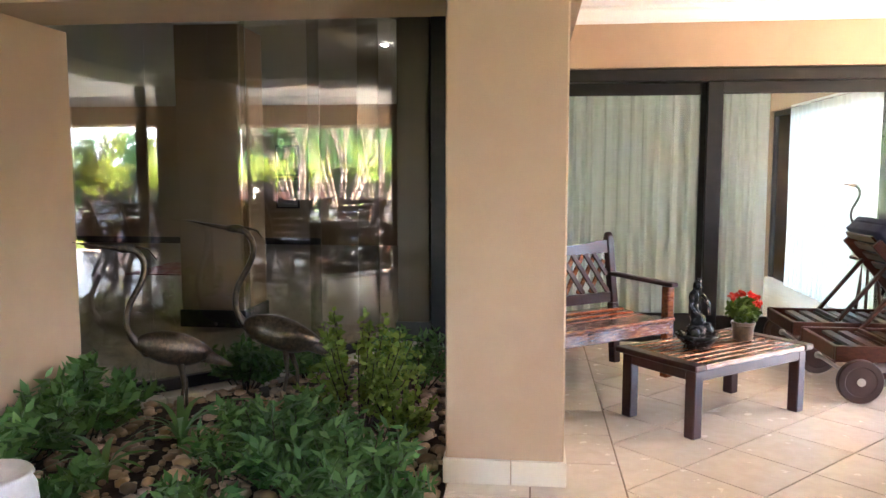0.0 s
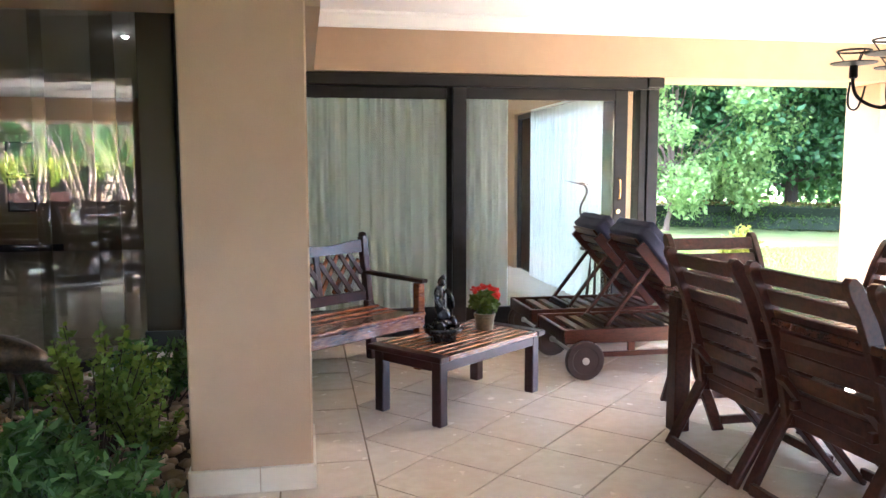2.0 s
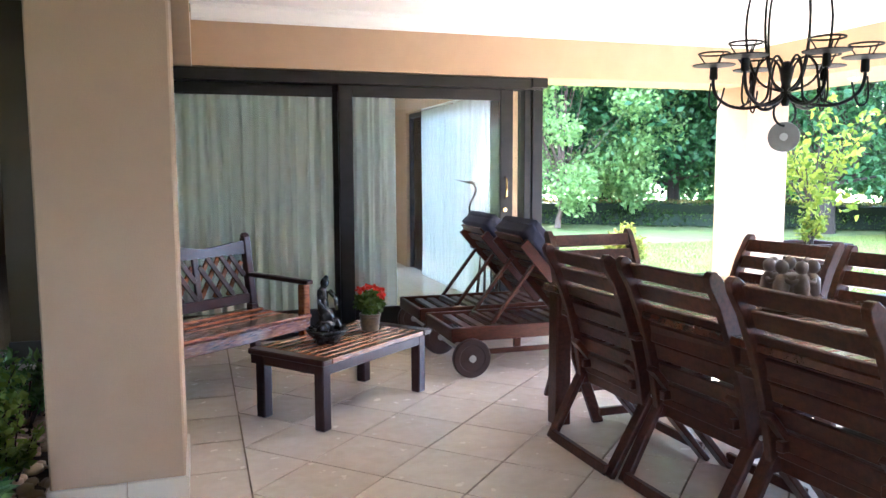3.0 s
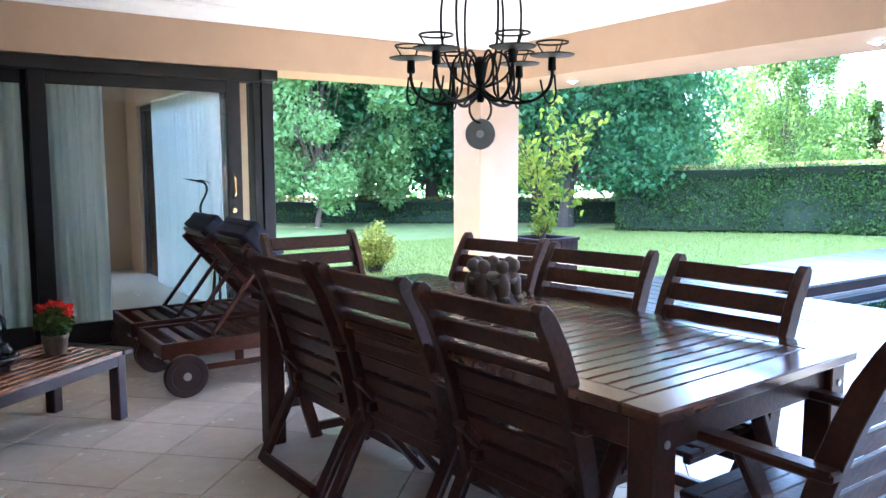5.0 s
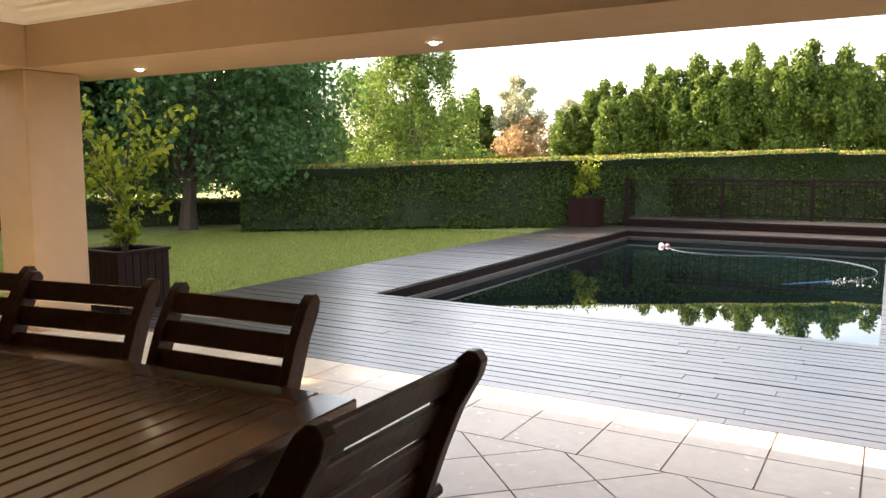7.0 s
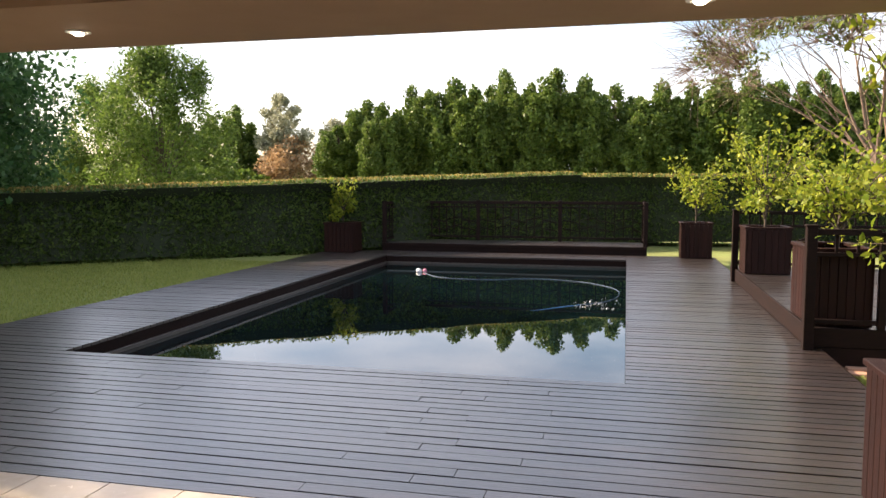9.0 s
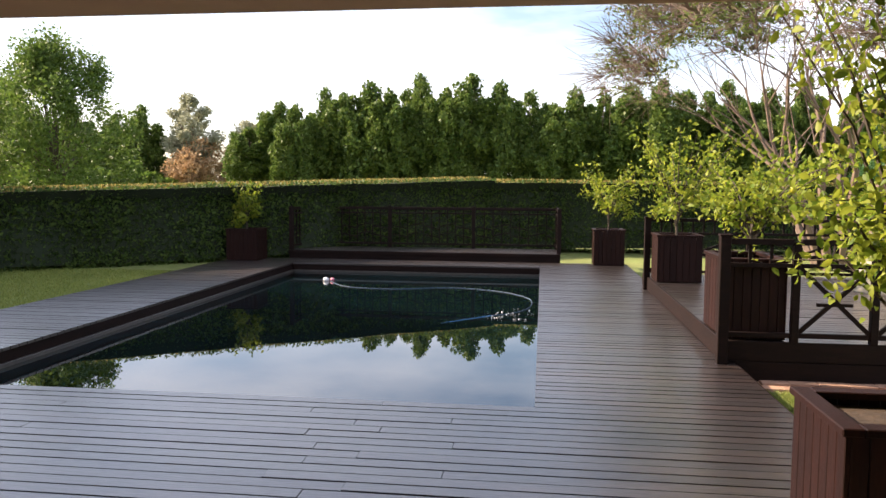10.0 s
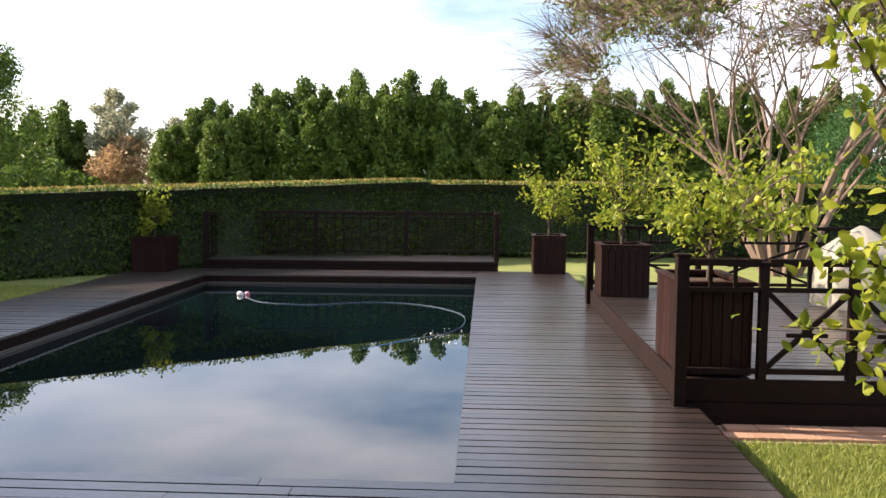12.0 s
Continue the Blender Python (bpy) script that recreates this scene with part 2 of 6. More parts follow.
M_SKIRT_TILE = material("skirting_tile", (0.66, 0.58, 0.46), 0.3, vary=(((0.60, 0.52, 0.40), 0.6),), scale=5)
M_WOOD = material("stained_hardwood", (0.056, 0.018, 0.0105), 0.34, vary=(((0.080, 0.027, 0.015), 0.7), ((0.026, 0.0095, 0.0062), 0.7)), scale=5, stretch=(2, 2, 2), bump=0.12, bump_scale=30, coords="Object", island=0.12, coat=0.03, spec=0.25)
M_TABLE = material("table_hardwood", (0.075, 0.024, 0.0125), 0.22, vary=(((0.125, 0.045, 0.022), 0.7), ((0.045, 0.016, 0.009), 0.6)), scale=4, stretch=(1, 6, 6), bump=0.008, bump_scale=10, coords="Object", piece=0.2, coat=0.7)
M_BENCH = material("varnished_sleeper_wood", (0.17, 0.050, 0.020), 0.25, vary=(((0.030, 0.011, 0.009), 0.9), ((0.38, 0.145, 0.050), 0.6)), scale=3.0, stretch=(1.2, 9, 9), bump=0.03, bump_scale=14, coords="Object", piece=0.25, coat=0.4)
M_BENCH_FRAME = material("varnished_frame_wood", (0.036, 0.012, 0.011), 0.34, vary=(((0.022, 0.008, 0.008), 0.7), ((0.052, 0.018, 0.015), 0.4)), scale=4, stretch=(3, 3, 3), bump=0.02, bump_scale=20, coords="Object", coat=0.12, spec=0.3)
M_DECK = material("oiled_deck_board", (0.021, 0.0135, 0.0115), 0.38, vary=(((0.036, 0.022, 0.018), 0.7), ((0.011, 0.0075, 0.0070), 0.7)), scale=1.6, stretch=(9, 0.9, 4), bump=0.16, bump_scale=9, piece=0.35, coat=0.62, spec=1.0)
M_DECK.node_tree.nodes["Principled BSDF"].inputs["Coat Roughness"].default_value = 0.24
M_LOUNGER = material("lounger_hardwood", (0.055, 0.016, 0.009), 0.36, vary=(((0.085, 0.026, 0.014), 0.6), ((0.025, 0.009, 0.006), 0.6)), scale=4, stretch=(1.5, 6, 6), bump=0.03, bump_scale=20, coords="Object", piece=0.2, spec=0.2)
M_DECK_SIDE = material("stained_fascia_board", (0.011, 0.0055, 0.0045), 0.6, vary=(((0.019, 0.0085, 0.0065), 0.7), ((0.006, 0.0035, 0.003), 0.6)), scale=2.0, stretch=(1, 1, 6), bump=0.2, bump_scale=18, spec=0.12)
M_PLANTER = material("stained_planter_slat", (0.016, 0.0052, 0.0038), 0.55, vary=(((0.027, 0.0082, 0.0056), 0.6), ((0.008, 0.003, 0.0026), 0.6)), scale=4, stretch=(5, 5, 0.8), bump=0.2, bump_scale=24, piece=0.2, spec=0.15)
M_FRAME = material("dark_timber_frame", (0.009, 0.007, 0.0065), 0.45, vary=(((0.017, 0.013, 0.011), 0.6),), scale=5, stretch=(1, 1, 3), bump=0.06, bump_scale=40, spec=0.3)
M_SKIRT_DARK = material("dark_slate_skirting", (0.03, 0.032, 0.034), 0.4, vary=(((0.05, 0.05, 0.05), 0.6),), scale=6)
M_GLASS = glass_material("window_glass")
M_BAYGLASS = glass_material("bay_glass", (0.86, 0.88, 0.86), 1.9)
M_CURTAIN = leaf_material("curtain_fabric", (0.80, 0.79, 0.76), (0.82, 0.81, 0.78), 0.48, 0.9)
M_NAVY = material("navy_canvas", (0.016, 0.018, 0.040), 0.85, vary=(((0.026, 0.028, 0.055), 0.6),), scale=9, bump=0.25, bump_scale=220)
M_IRON = material("wrought_iron", (0.011, 0.010, 0.010), 0.6, 0.0, vary=(((0.022, 0.017, 0.015), 0.6),), scale=18, bump=0.2, bump_scale=90, spec=0.25)
M_RUBBER = material("wheel_wood", (0.030, 0.012, 0.008), 0.5, vary=(((0.045, 0.017, 0.011), 0.7),), scale=9, bump=0.1)
M_BRASS = material("brass", (0.72, 0.50, 0.20), 0.25, 0.95)
M_STEEL = material("steel_bolt", (0.5, 0.48, 0.45), 0.35, 0.9)
M_BRONZE = material("weathered_bronze", (0.085, 0.062, 0.042), 0.36, 0.75, vary=(((0.20, 0.15, 0.10), 0.5), ((0.035, 0.03, 0.026), 0.7)), scale=9, bump=0.35, bump_scale=38)
M_FOUNTAIN = material("black_resin", (0.014, 0.014, 0.014), 0.25, 0.1, vary=(((0.03, 0.03, 0.03), 0.5),), scale=14, bump=0.2, bump_scale=40)
M_CLAY = material("carved_soapstone", (0.15, 0.105, 0.075), 0.55, vary=(((0.09, 0.06, 0.045), 0.7),), scale=16, bump=0.25, bump_scale=60)
M_POT = material("glazed_flowerpot", (0.11, 0.075, 0.045), 0.3, vary=(((0.20, 0.14, 0.07), 0.6), ((0.05, 0.035, 0.025), 0.7)), scale=11)
M_WHITE_POT = material("white_stone_pot", (0.62, 0.60, 0.57), 0.5, vary=(((0.45, 0.43, 0.42), 0.6),), scale=12, bump=0.2)
M_SHELL = material("shell_disc", (0.36, 0.34, 0.31), 0.35, vary=(((0.27, 0.25, 0.23), 0.6),), scale=22)
M_SOIL = material("soil", (0.045, 0.028, 0.018), 0.95, vary=(((0.08, 0.05, 0.03), 0.6), ((0.02, 0.014, 0.01), 0.5)), scale=9, bump=0.8, bump_scale=40)
M_PEBBLE = material("river_pebble", (0.42, 0.29, 0.19), 0.6, vary=(((0.31, 0.20, 0.125), 0.5),), scale=30, island=0.42)
M_STONE = material("honey_stone", (0.45, 0.28, 0.14), 0.55, vary=(((0.36, 0.22, 0.11), 0.6),), scale=14)
M_LAWN = material("lawn_ground", (0.17, 0.215, 0.055), 0.95, vary=(((0.18, 0.17, 0.05), 0.55), ((0.08, 0.115, 0.022), 0.5)), scale=0.55, bump=0.6, bump_scale=45)
M_BRICK = material("paver", (0.34, 0.20, 0.135), 0.8, vary=(((0.27, 0.15, 0.10), 0.6),), scale=14, bump=0.3, bump_scale=60, piece=0.12)
M_POOL = material("dark_pool_plaster", (0.012, 0.020, 0.024), 0.55, vary=(((0.020, 0.030, 0.034), 0.6),), scale=2, bump=0.1)
M_POOL_BAND = material("pool_mosaic_band", (0.045, 0.040, 0.037), 0.35, vary=(((0.08, 0.07, 0.06), 0.6),), scale=14, bump=0.15)
M_CANVAS = material("pale_canvas", (0.30, 0.28, 0.235), 0.85, vary=(((0.25, 0.23, 0.19), 0.5),), scale=5, bump=0.2, bump_scale=90)
M_HOSE = material("pool_hose", (0.030, 0.060, 0.11), 0.7, vary=(((0.09, 0.15, 0.22), 0.5),), scale=30)
M_FLOAT = material("float_plastic", (0.70, 0.70, 0.72), 0.35, vary=(((0.62, 0.62, 0.66), 0.4),), scale=20)
M_PINK = material("float_pink", (0.62, 0.22, 0.30), 0.4)
M_BLUE = material("hose_blue", (0.03, 0.16, 0.36), 0.35)
M_BARK = material("bark", (0.060, 0.045, 0.033), 0.9, vary=(((0.035, 0.027, 0.020), 0.7), ((0.10, 0.08, 0.06), 0.4)), scale=6, stretch=(3, 3, 0.7), bump=0.7, bump_scale=22)
M_PALE_BARK = material("pale_bark", (0.18, 0.125, 0.098), 0.85, vary=(((0.155, 0.10, 0.08), 0.6), ((0.24, 0.18, 0.14), 0.4)), scale=7, stretch=(3, 3, 0.6), bump=0.4, bump_scale=24)
M_LEMON = material("lemon_peel", (0.55, 0.50, 0.05), 0.4, vary=(((0.30, 0.42, 0.05), 0.6),), scale=9)
M_RED = leaf_material("geranium_petal", (0.75, 0.045, 0.02), (0.62, 0.03, 0.02), 0.3)
L_DARK = leaf_material("leaf_dark_green", (0.030, 0.085, 0.030), (0.085, 0.175, 0.055), 0.42)
L_MID = leaf_material("leaf_mid_green", (0.055, 0.105, 0.018), (0.14, 0.205, 0.040), 0.45)
L_LIGHT = leaf_material("leaf_light_green", (0.17, 0.28, 0.08), (0.34, 0.47, 0.16), 0.5)
L_CONE = leaf_material("leaf_ficus", (0.046, 0.095, 0.018), (0.165, 0.225, 0.046), 0.35)
L_HEDGE = leaf_material("leaf_hedge", (0.045, 0.090, 0.019), (0.11, 0.165, 0.035), 0.38, 0.65)
# Lit copy of the hedge leaf: sunlight on the top is in its colour.
L_HEDGE_SUNLIT = leaf_material("leaf_hedge_sunlit", (0.16, 0.135, 0.035), (0.34, 0.27, 0.085), 0.4, 0.65)
L_LEMON = leaf_material("leaf_lemon", (0.105, 0.175, 0.016), (0.33, 0.36, 0.040), 0.5, 0.5)
L_BED = leaf_material("leaf_bed_shrub", (0.060, 0.135, 0.036), (0.160, 0.280, 0.080), 0.35, 0.35)
L_BED2 = leaf_material("leaf_bed_pale", (0.14, 0.22, 0.04), (0.30, 0.38, 0.075), 0.45)
L_GOLD = leaf_material("leaf_golden", (0.22, 0.25, 0.03), (0.42, 0.40, 0.07), 0.45)
# Rust and gum leaves are paled: distance haze is put into their colour.
L_ORANGE = leaf_material("leaf_rust_hazed", (0.36, 0.22, 0.11), (0.46, 0.32, 0.18), 0.4)
L_GUM = leaf_material("leaf_gum_hazed", (0.26, 0.27, 0.18), (0.38, 0.38, 0.26), 0.35)
L_SPRAY = leaf_material("leaf_olive_spray", (0.075, 0.115, 0.025), (0.19, 0.22, 0.06), 0.35)
L_GRASS = leaf_material("grass_blade", (0.16, 0.22, 0.045), (0.32, 0.34, 0.10), 0.4)
M_WATER = material("pool_water", (0.0015, 0.006, 0.008), 0.012, spec=0.5, bump=0.0)
_p = M_WATER.node_tree.nodes["Principled BSDF"]
_p.inputs["IOR"].default_value = 1.7
_t = M_WATER.node_tree.nodes.new("ShaderNodeTexNoise")
_t.inputs["Scale"].default_value, _t.inputs["Detail"].default_value = 3.2, 2
_b = M_WATER.node_tree.nodes.new("ShaderNodeBump")
_b.inputs["Strength"].default_value, _b.inputs["Distance"].default_value = 0.05, 0.02
M_WATER.node_tree.links.new(_t.outputs["Fac"], _b.inputs["Height"])
M_WATER.node_tree.links.new(_b.outputs["Normal"], _p.inputs["Normal"])
M_LAMP = glow("lamp_glow", (1.0, 0.86, 0.66), 12.0)
# ---- setting ----
CEIL, SOFFIT = 2.56, 2.12
DECK_X0, POOL_X0, POOL_X1, POOL_Y0, POOL_Y1 = 5.37, 7.82, 16.96, 0.30, 5.00
DECK_Y0, DECK_Y1, DECK_X1 = -1.34, 6.50, 17.90
WATER_Z = -0.17


def wall(name, *dims, mat=M_WALL, label="tan painted plaster wall"):
    return tagged(bm_obj(name, one_box(*dims), mat), label, "wall", kind="structure")


# ground: one sheet with the pool's pit left open
def ground_sheet():
    xs = [-400, -60, -14, DECK_X0 + 0.3, 8.5, 11, 14, DECK_X1 - 0.3, 24, 60, 400]
    ys = [-400, -60, -12, -4, DECK_Y0 + 0.02, DECK_Y1 - 0.3, 12, 24, 60, 400]
    bm = bmesh.new()
    grid = [[bm.verts.new((x, y, -0.16 if y < 0 else -0.05)) for y in ys] for x in xs]
    for i in range(len(xs) - 1):
        for j in range(len(ys) - 1):
            inside = DECK_X0 <= (xs[i] + xs[i + 1]) / 2 <= DECK_X1 and DECK_Y0 < (ys[j] + ys[j + 1]) / 2 < DECK_Y1
            if not inside:
                bm.faces.new((grid[i][j], grid[i + 1][j], grid[i + 1][j + 1], grid[i][j + 1]))
    return bm


tagged(bm_obj("ground", ground_sheet(), M_LAWN), "mown green lawn ground with dry patches", "lawn", kind="structure")

# slab under the patio, with joints seen between the tiles
floor = tagged(bm_obj("floor", one_box(-0.67, DECK_X0 - 0.004, -3.0, 6.60, -0.30, -0.008), M_GROUT), "cream glazed patio floor tiles with brown joints", "floor", kind="structure")
floor_south = tagged(bm_obj("floor_south", one_box(-4.2, -0.674, -3.0, 1.6, -0.30, -0.008), M_GROUT), "cream tiled floor beside the planted bed", "floor", kind="structure")
bed_soil = tagged(bm_obj("bed_soil", prism([(-4.2, 1.604), (-0.674, 1.604), (-0.674, 6.5), (-1.12, 6.5), (-1.56, 5.78), (-1.86, 5.32), (-2.19, 4.88), (-2.62, 4.44), (-3.3, 3.84), (-4.2, 3.84)], -0.3, -0.05), M_SOIL), "dark soil of the planted bed", "soil", kind="structure")

# piers, beams and ceiling
pier = tagged(new("pillar"), "square tan plastered pillar with a cream tile skirting", "pillar", kind="structure")
part("shaft", one_box(-0.68, -0.175, 3.335, 3.85, -0.05, SOFFIT + 0.02, 0.008), M_WALL, pier)
sk = one_box(-0.69, -0.40, 3.318, 3.86, -0.004, 0.105, 0.003)
part("skirting_tile", sk, M_SKIRT_TILE, pier, "cream skirting tile")
part("skirting_tile", one_box(-0.396, -0.163, 3.318, 3.86, -0.004, 0.105, 0.003), M_SKIRT_TILE, pier, "cream skirting tile")
wall("wall_west_pier", -4.2, -2.77, 3.34, 4.03, -0.1, SOFFIT - 0.058)
wall("wall_beam_bay", -4.2, -0.684, 3.344, 3.85, SOFFIT - 0.055, CEIL + 0.2)
wall("wall_beam_north", -0.096, 4.88, 6.20, 6.72, SOFFIT, CEIL + 0.25)
wall("wall_beam_east", 4.884, 5.76, -3.0, 6.72, SOFFIT, CEIL + 0.25)
wall("wall_beam_link", -0.68, -0.10, 3.854, 6.72, SOFFIT, CEIL + 0.2)
column = tagged(new("column"), "square tan plastered column holding the patio's corner", "column", kind="structure")
part("shaft", one_box(4.885, 5.375, 6.265, 6.715, -0.02, SOFFIT - 0.002, 0.008), M_WALL, column)
# Unseen wall behind the walk, kept dark so less light bounces onto the pillar.
wall("wall_south", -2.9, 5.76, -3.2, -3.004, -0.1, CEIL + 0.25, mat=M_WALL_DARK, label="unseen south wall, coloured dark brown to cut bounce light")
wall("wall_beam_south", -4.2, -2.904, -3.2, -3.004, SOFFIT, CEIL + 0.25)
# Unseen wall, added to keep a west gap out of the glass reflections.
wall("wall_west", -4.4, -4.204, -3.2, 3.85, -0.1, CEIL + 0.2)
tagged(bm_obj("ceiling_bed", one_box(-0.676, 4.88, 3.344, 6.196, CEIL, CEIL + 0.15), M_CEIL), "white painted patio ceiling by the door", "ceiling", kind="structure")
tagged(bm_obj("ceiling", one_box(-4.2, 4.88, -3.0, 3.34, CEIL, CEIL + 0.15), M_CEIL), "white painted patio ceiling", "ceiling", kind="structure")
tagged(bm_obj("roof_slab", one_box(-5, 5.80, -3.3, 6.9, CEIL + 0.26, CEIL + 0.45), M_WALL), "flat roof edge above the patio", "roof", kind="structure")


def cornice(name, p0, p1, side):
    """A stepped plaster moulding along the wall head, its steps facing side."""
    bm = bmesh.new()
    d = (Vector(p1) - Vector(p0)).normalized()
    s = Vector(side)
    prof = [(0, -0.115), (0.018, -0.115), (0.022, -0.095), (0.05, -0.07), (0.07, -0.035), (0.10, -0.022), (0.104, -0.001), (0, -0.001)]
    a = [bm.verts.new(Vector(p0) + s * u + Vector((0, 0, CEIL + v))) for u, v in prof]
    b = [bm.verts.new(Vector(p1) + s * u + Vector((0, 0, CEIL + v))) for u, v in prof]
    for i in range(len(prof)):
        j = (i + 1) % len(prof)
        bm.faces.new((a[i], a[j], b[j], b[i]))
    bmesh.ops.recalc_face_normals(bm, faces=bm.faces)
    return tagged(bm_obj(name, bm, M_CEIL), "white moulded ceiling cornice", "cornice", kind="structure")


cornice("trim_cornice_north", (-0.09, 6.198, 0), (4.88, 6.198, 0), (0, -1, 0))
cornice("trim_cornice_east", (4.882, -3.0, 0), (4.882, 6.19, 0), (-1, 0, 0))


def downlight(x, y, z):
    t = thing("downlight", "small white recessed downlight, switched on, in the soffit", "downlight", "soffit downlights", at=pose(x, y, z))
    part("ring", lathe(bmesh.new(), [(0.030, -0.001), (0.055, -0.001), (0.055, -0.006), (0.030, -0.008)], 20), M_CEIL, t)
    part("bulb", lathe(bmesh.new(), [(0.0005, -0.022), (0.014, -0.020), (0.025, -0.012), (0.029, -0.002), (0.0005, -0.001)], 16), M_LAMP, t, "glowing lamp face")
    return t


for y in (5.48, 2.775, 0.07):
    downlight(5.355, y, SOFFIT)

# ---- deck ----
deck = tagged(bm_obj("deck", one_box(DECK_X0 + 0.01, POOL_X0 - 0.03, DECK_Y0 + 0.03, DECK_Y1 - 0.03, -0.16, -0.032), M_DECK_SIDE), "dark oiled timber pool deck boards", "deck", kind="structure")
for dims in ((POOL_X0 - 0.028, DECK_X1, POOL_Y1 + 0.03, DECK_Y1 - 0.03), (POOL_X0 - 0.028, DECK_X1, DECK_Y0 + 0.03, POOL_Y0 - 0.03), (POOL_X1 + 0.03, DECK_X1, POOL_Y0 - 0.028, POOL_Y1 + 0.028), (DECK_X0 + 0.01, 6.4, DECK_Y1 - 0.028, 6.98)):
    part("joist_frame", one_box(*dims, -0.16, -0.032), M_DECK_SIDE, deck)
part("edge_board", one_box(DECK_X0, DECK_X1, DECK_Y0 - 0.012, DECK_Y0 + 0.026, -0.17, -0.005, 0.003), M_DECK_SIDE, deck)
part("edge_board", one_box(6.42, DECK_X1, DECK_Y1 - 0.026, DECK_Y1 + 0.012, -0.10, -0.005, 0.003), M_DECK_SIDE, deck)

# ---- pool ----
pool = tagged(new("pool"), "rectangular dark-lined swimming pool with still water", "swimming pool", kind="structure")
part("basin_floor", one_box(POOL_X0 - 0.2, POOL_X1 + 0.2, POOL_Y0 - 0.2, POOL_Y1 + 0.2, -1.75, -1.6), M_POOL, pool)
for dims in ((POOL_X0 - 0.2, POOL_X1 + 0.2, POOL_Y0 - 0.2, POOL_Y0 + 0.002), (POOL_X0 - 0.2, POOL_X1 + 0.2, POOL_Y1 + 0.0, POOL_Y1 + 0.2), (POOL_X0 - 0.2, POOL_X0 - 0.002, POOL_Y0 + 0.004, POOL_Y1 - 0.004), (POOL_X1 + 0.002, POOL_X1 + 0.2, POOL_Y0 + 0.004, POOL_Y1 - 0.004)):
    part("basin_wall", one_box(*dims, -1.6, -0.17), M_POOL, pool)
    part("fascia_board", one_box(*dims, -0.168, -0.034), M_DECK_SIDE, pool, "stained fascia board above the waterline")
for dims in ((POOL_X0, POOL_X1 - 0.03, POOL_Y1 - 0.035, POOL_Y1 - 0.002), (POOL_X1 - 0.03, POOL_X1, POOL_Y0 + 0.004, POOL_Y1 - 0.002)):
    part("mosaic_band", one_box(*dims, -0.30, -0.135, 0.004), M_POOL_BAND, pool, "grey mosaic band at the waterline")
tagged(raw("water", [(POOL_X0 - 0.002, POOL_Y0 + 0.002, WATER_Z), (POOL_X1 + 0.002, POOL_Y0 + 0.002, WATER_Z), (POOL_X1 + 0.002, POOL_Y1, WATER_Z), (POOL_X0 - 0.002, POOL_Y1, WATER_Z)], [(0, 1, 2, 3)], M_WATER), "still dark pool water mirroring the sky", "water", kind="structure")

# platform beyond the pool, and raised deck beside it
platform = tagged(bm_obj("platform", one_box(DECK_X1 + 0.005, 19.15, -0.08, 5.38, -0.1, 0.135), M_DECK_SIDE), "low dark timber platform at the pool's far end", "platform", kind="structure")
part("nosing", one_box(DECK_X1 - 0.02, DECK_X1 + 0.003, -0.08, 5.38, 0.10, 0.165, 0.004), M_DECK_SIDE, platform)
raised = tagged(bm_obj("raised_deck", one_box(9.42, 14.6, -9.0, -1.25, -0.16, 0.155), M_DECK_SIDE), "raised dark timber side deck", "deck", kind="structure")
part("fascia_board", one_box(9.395, 9.418, -9.0, -1.226, 0.02, 0.185, 0.003), M_DECK_SIDE, raised)
part("fascia_board", one_box(9.398, 9.418, -9.0, -1.226, -0.155, 0.014, 0.003), M_DECK_SIDE, raised)
part("fascia_board", one_box(9.42, 14.6, -1.248, -1.226, 0.005, 0.185, 0.003), M_DECK_SIDE, raised)

# ---- sliding door and the room behind it ----
DOOR_Y = 6.31
door = tagged(new("door_1"), "wide dark-framed glass sliding door, closed", "sliding door", kind="structure")
part("head_frame", one_box(-0.60, 2.765, DOOR_Y - 0.075, DOOR_Y + 0.10, 2.02, 2.112, 0.004), M_FRAME, door)
part("sill_frame", one_box(-0.60, 2.765, DOOR_Y - 0.06, DOOR_Y + 0.10, -0.004, 0.05, 0.004), M_FRAME, door)


def sliding_panel(x0, x1, y, label):
    p = part("door_panel", one_box(x0, x0 + 0.115, y - 0.022, y + 0.022, 0.052, 2.018, 0.004), M_FRAME, door, label)
    part("stile", one_box(x1 - 0.115, x1, y - 0.022, y + 0.022, 0.052, 2.018, 0.004), M_FRAME, p)
    part("top_rail", one_box(x0 + 0.116, x1 - 0.116, y - 0.02, y + 0.02, 1.925, 2.018, 0.003), M_FRAME, p)
    part("bottom_rail", one_box(x0 + 0.116, x1 - 0.116, y - 0.02, y + 0.02, 0.052, 0.215, 0.003), M_FRAME, p)
    g = part("pane", one_box(x0 + 0.117, x1 - 0.117, y - 0.003, y + 0.003, 0.216, 1.924), M_GLASS, p, "clear glass pane")
    g.visible_shadow = False
    return p


sliding_panel(-0.60, 1.08, DOOR_Y + 0.05, "fixed glazed panel")
front_leaf = sliding_panel(1.00, 2.50, DOOR_Y - 0.02, "sliding glazed panel with a brass handle")
h = bmesh.new()
tube(h, [(2.425, DOOR_Y - 0.045, 1.10), (2.425, DOOR_Y - 0.085, 1.12), (2.425, DOOR_Y - 0.09, 1.19), (2.425, DOOR_Y - 0.085, 1.26), (2.425, DOOR_Y - 0.045, 1.28)], 0.009, 8)
part("pull_handle", h, M_BRASS, front_leaf, "curved brass pull handle", True)
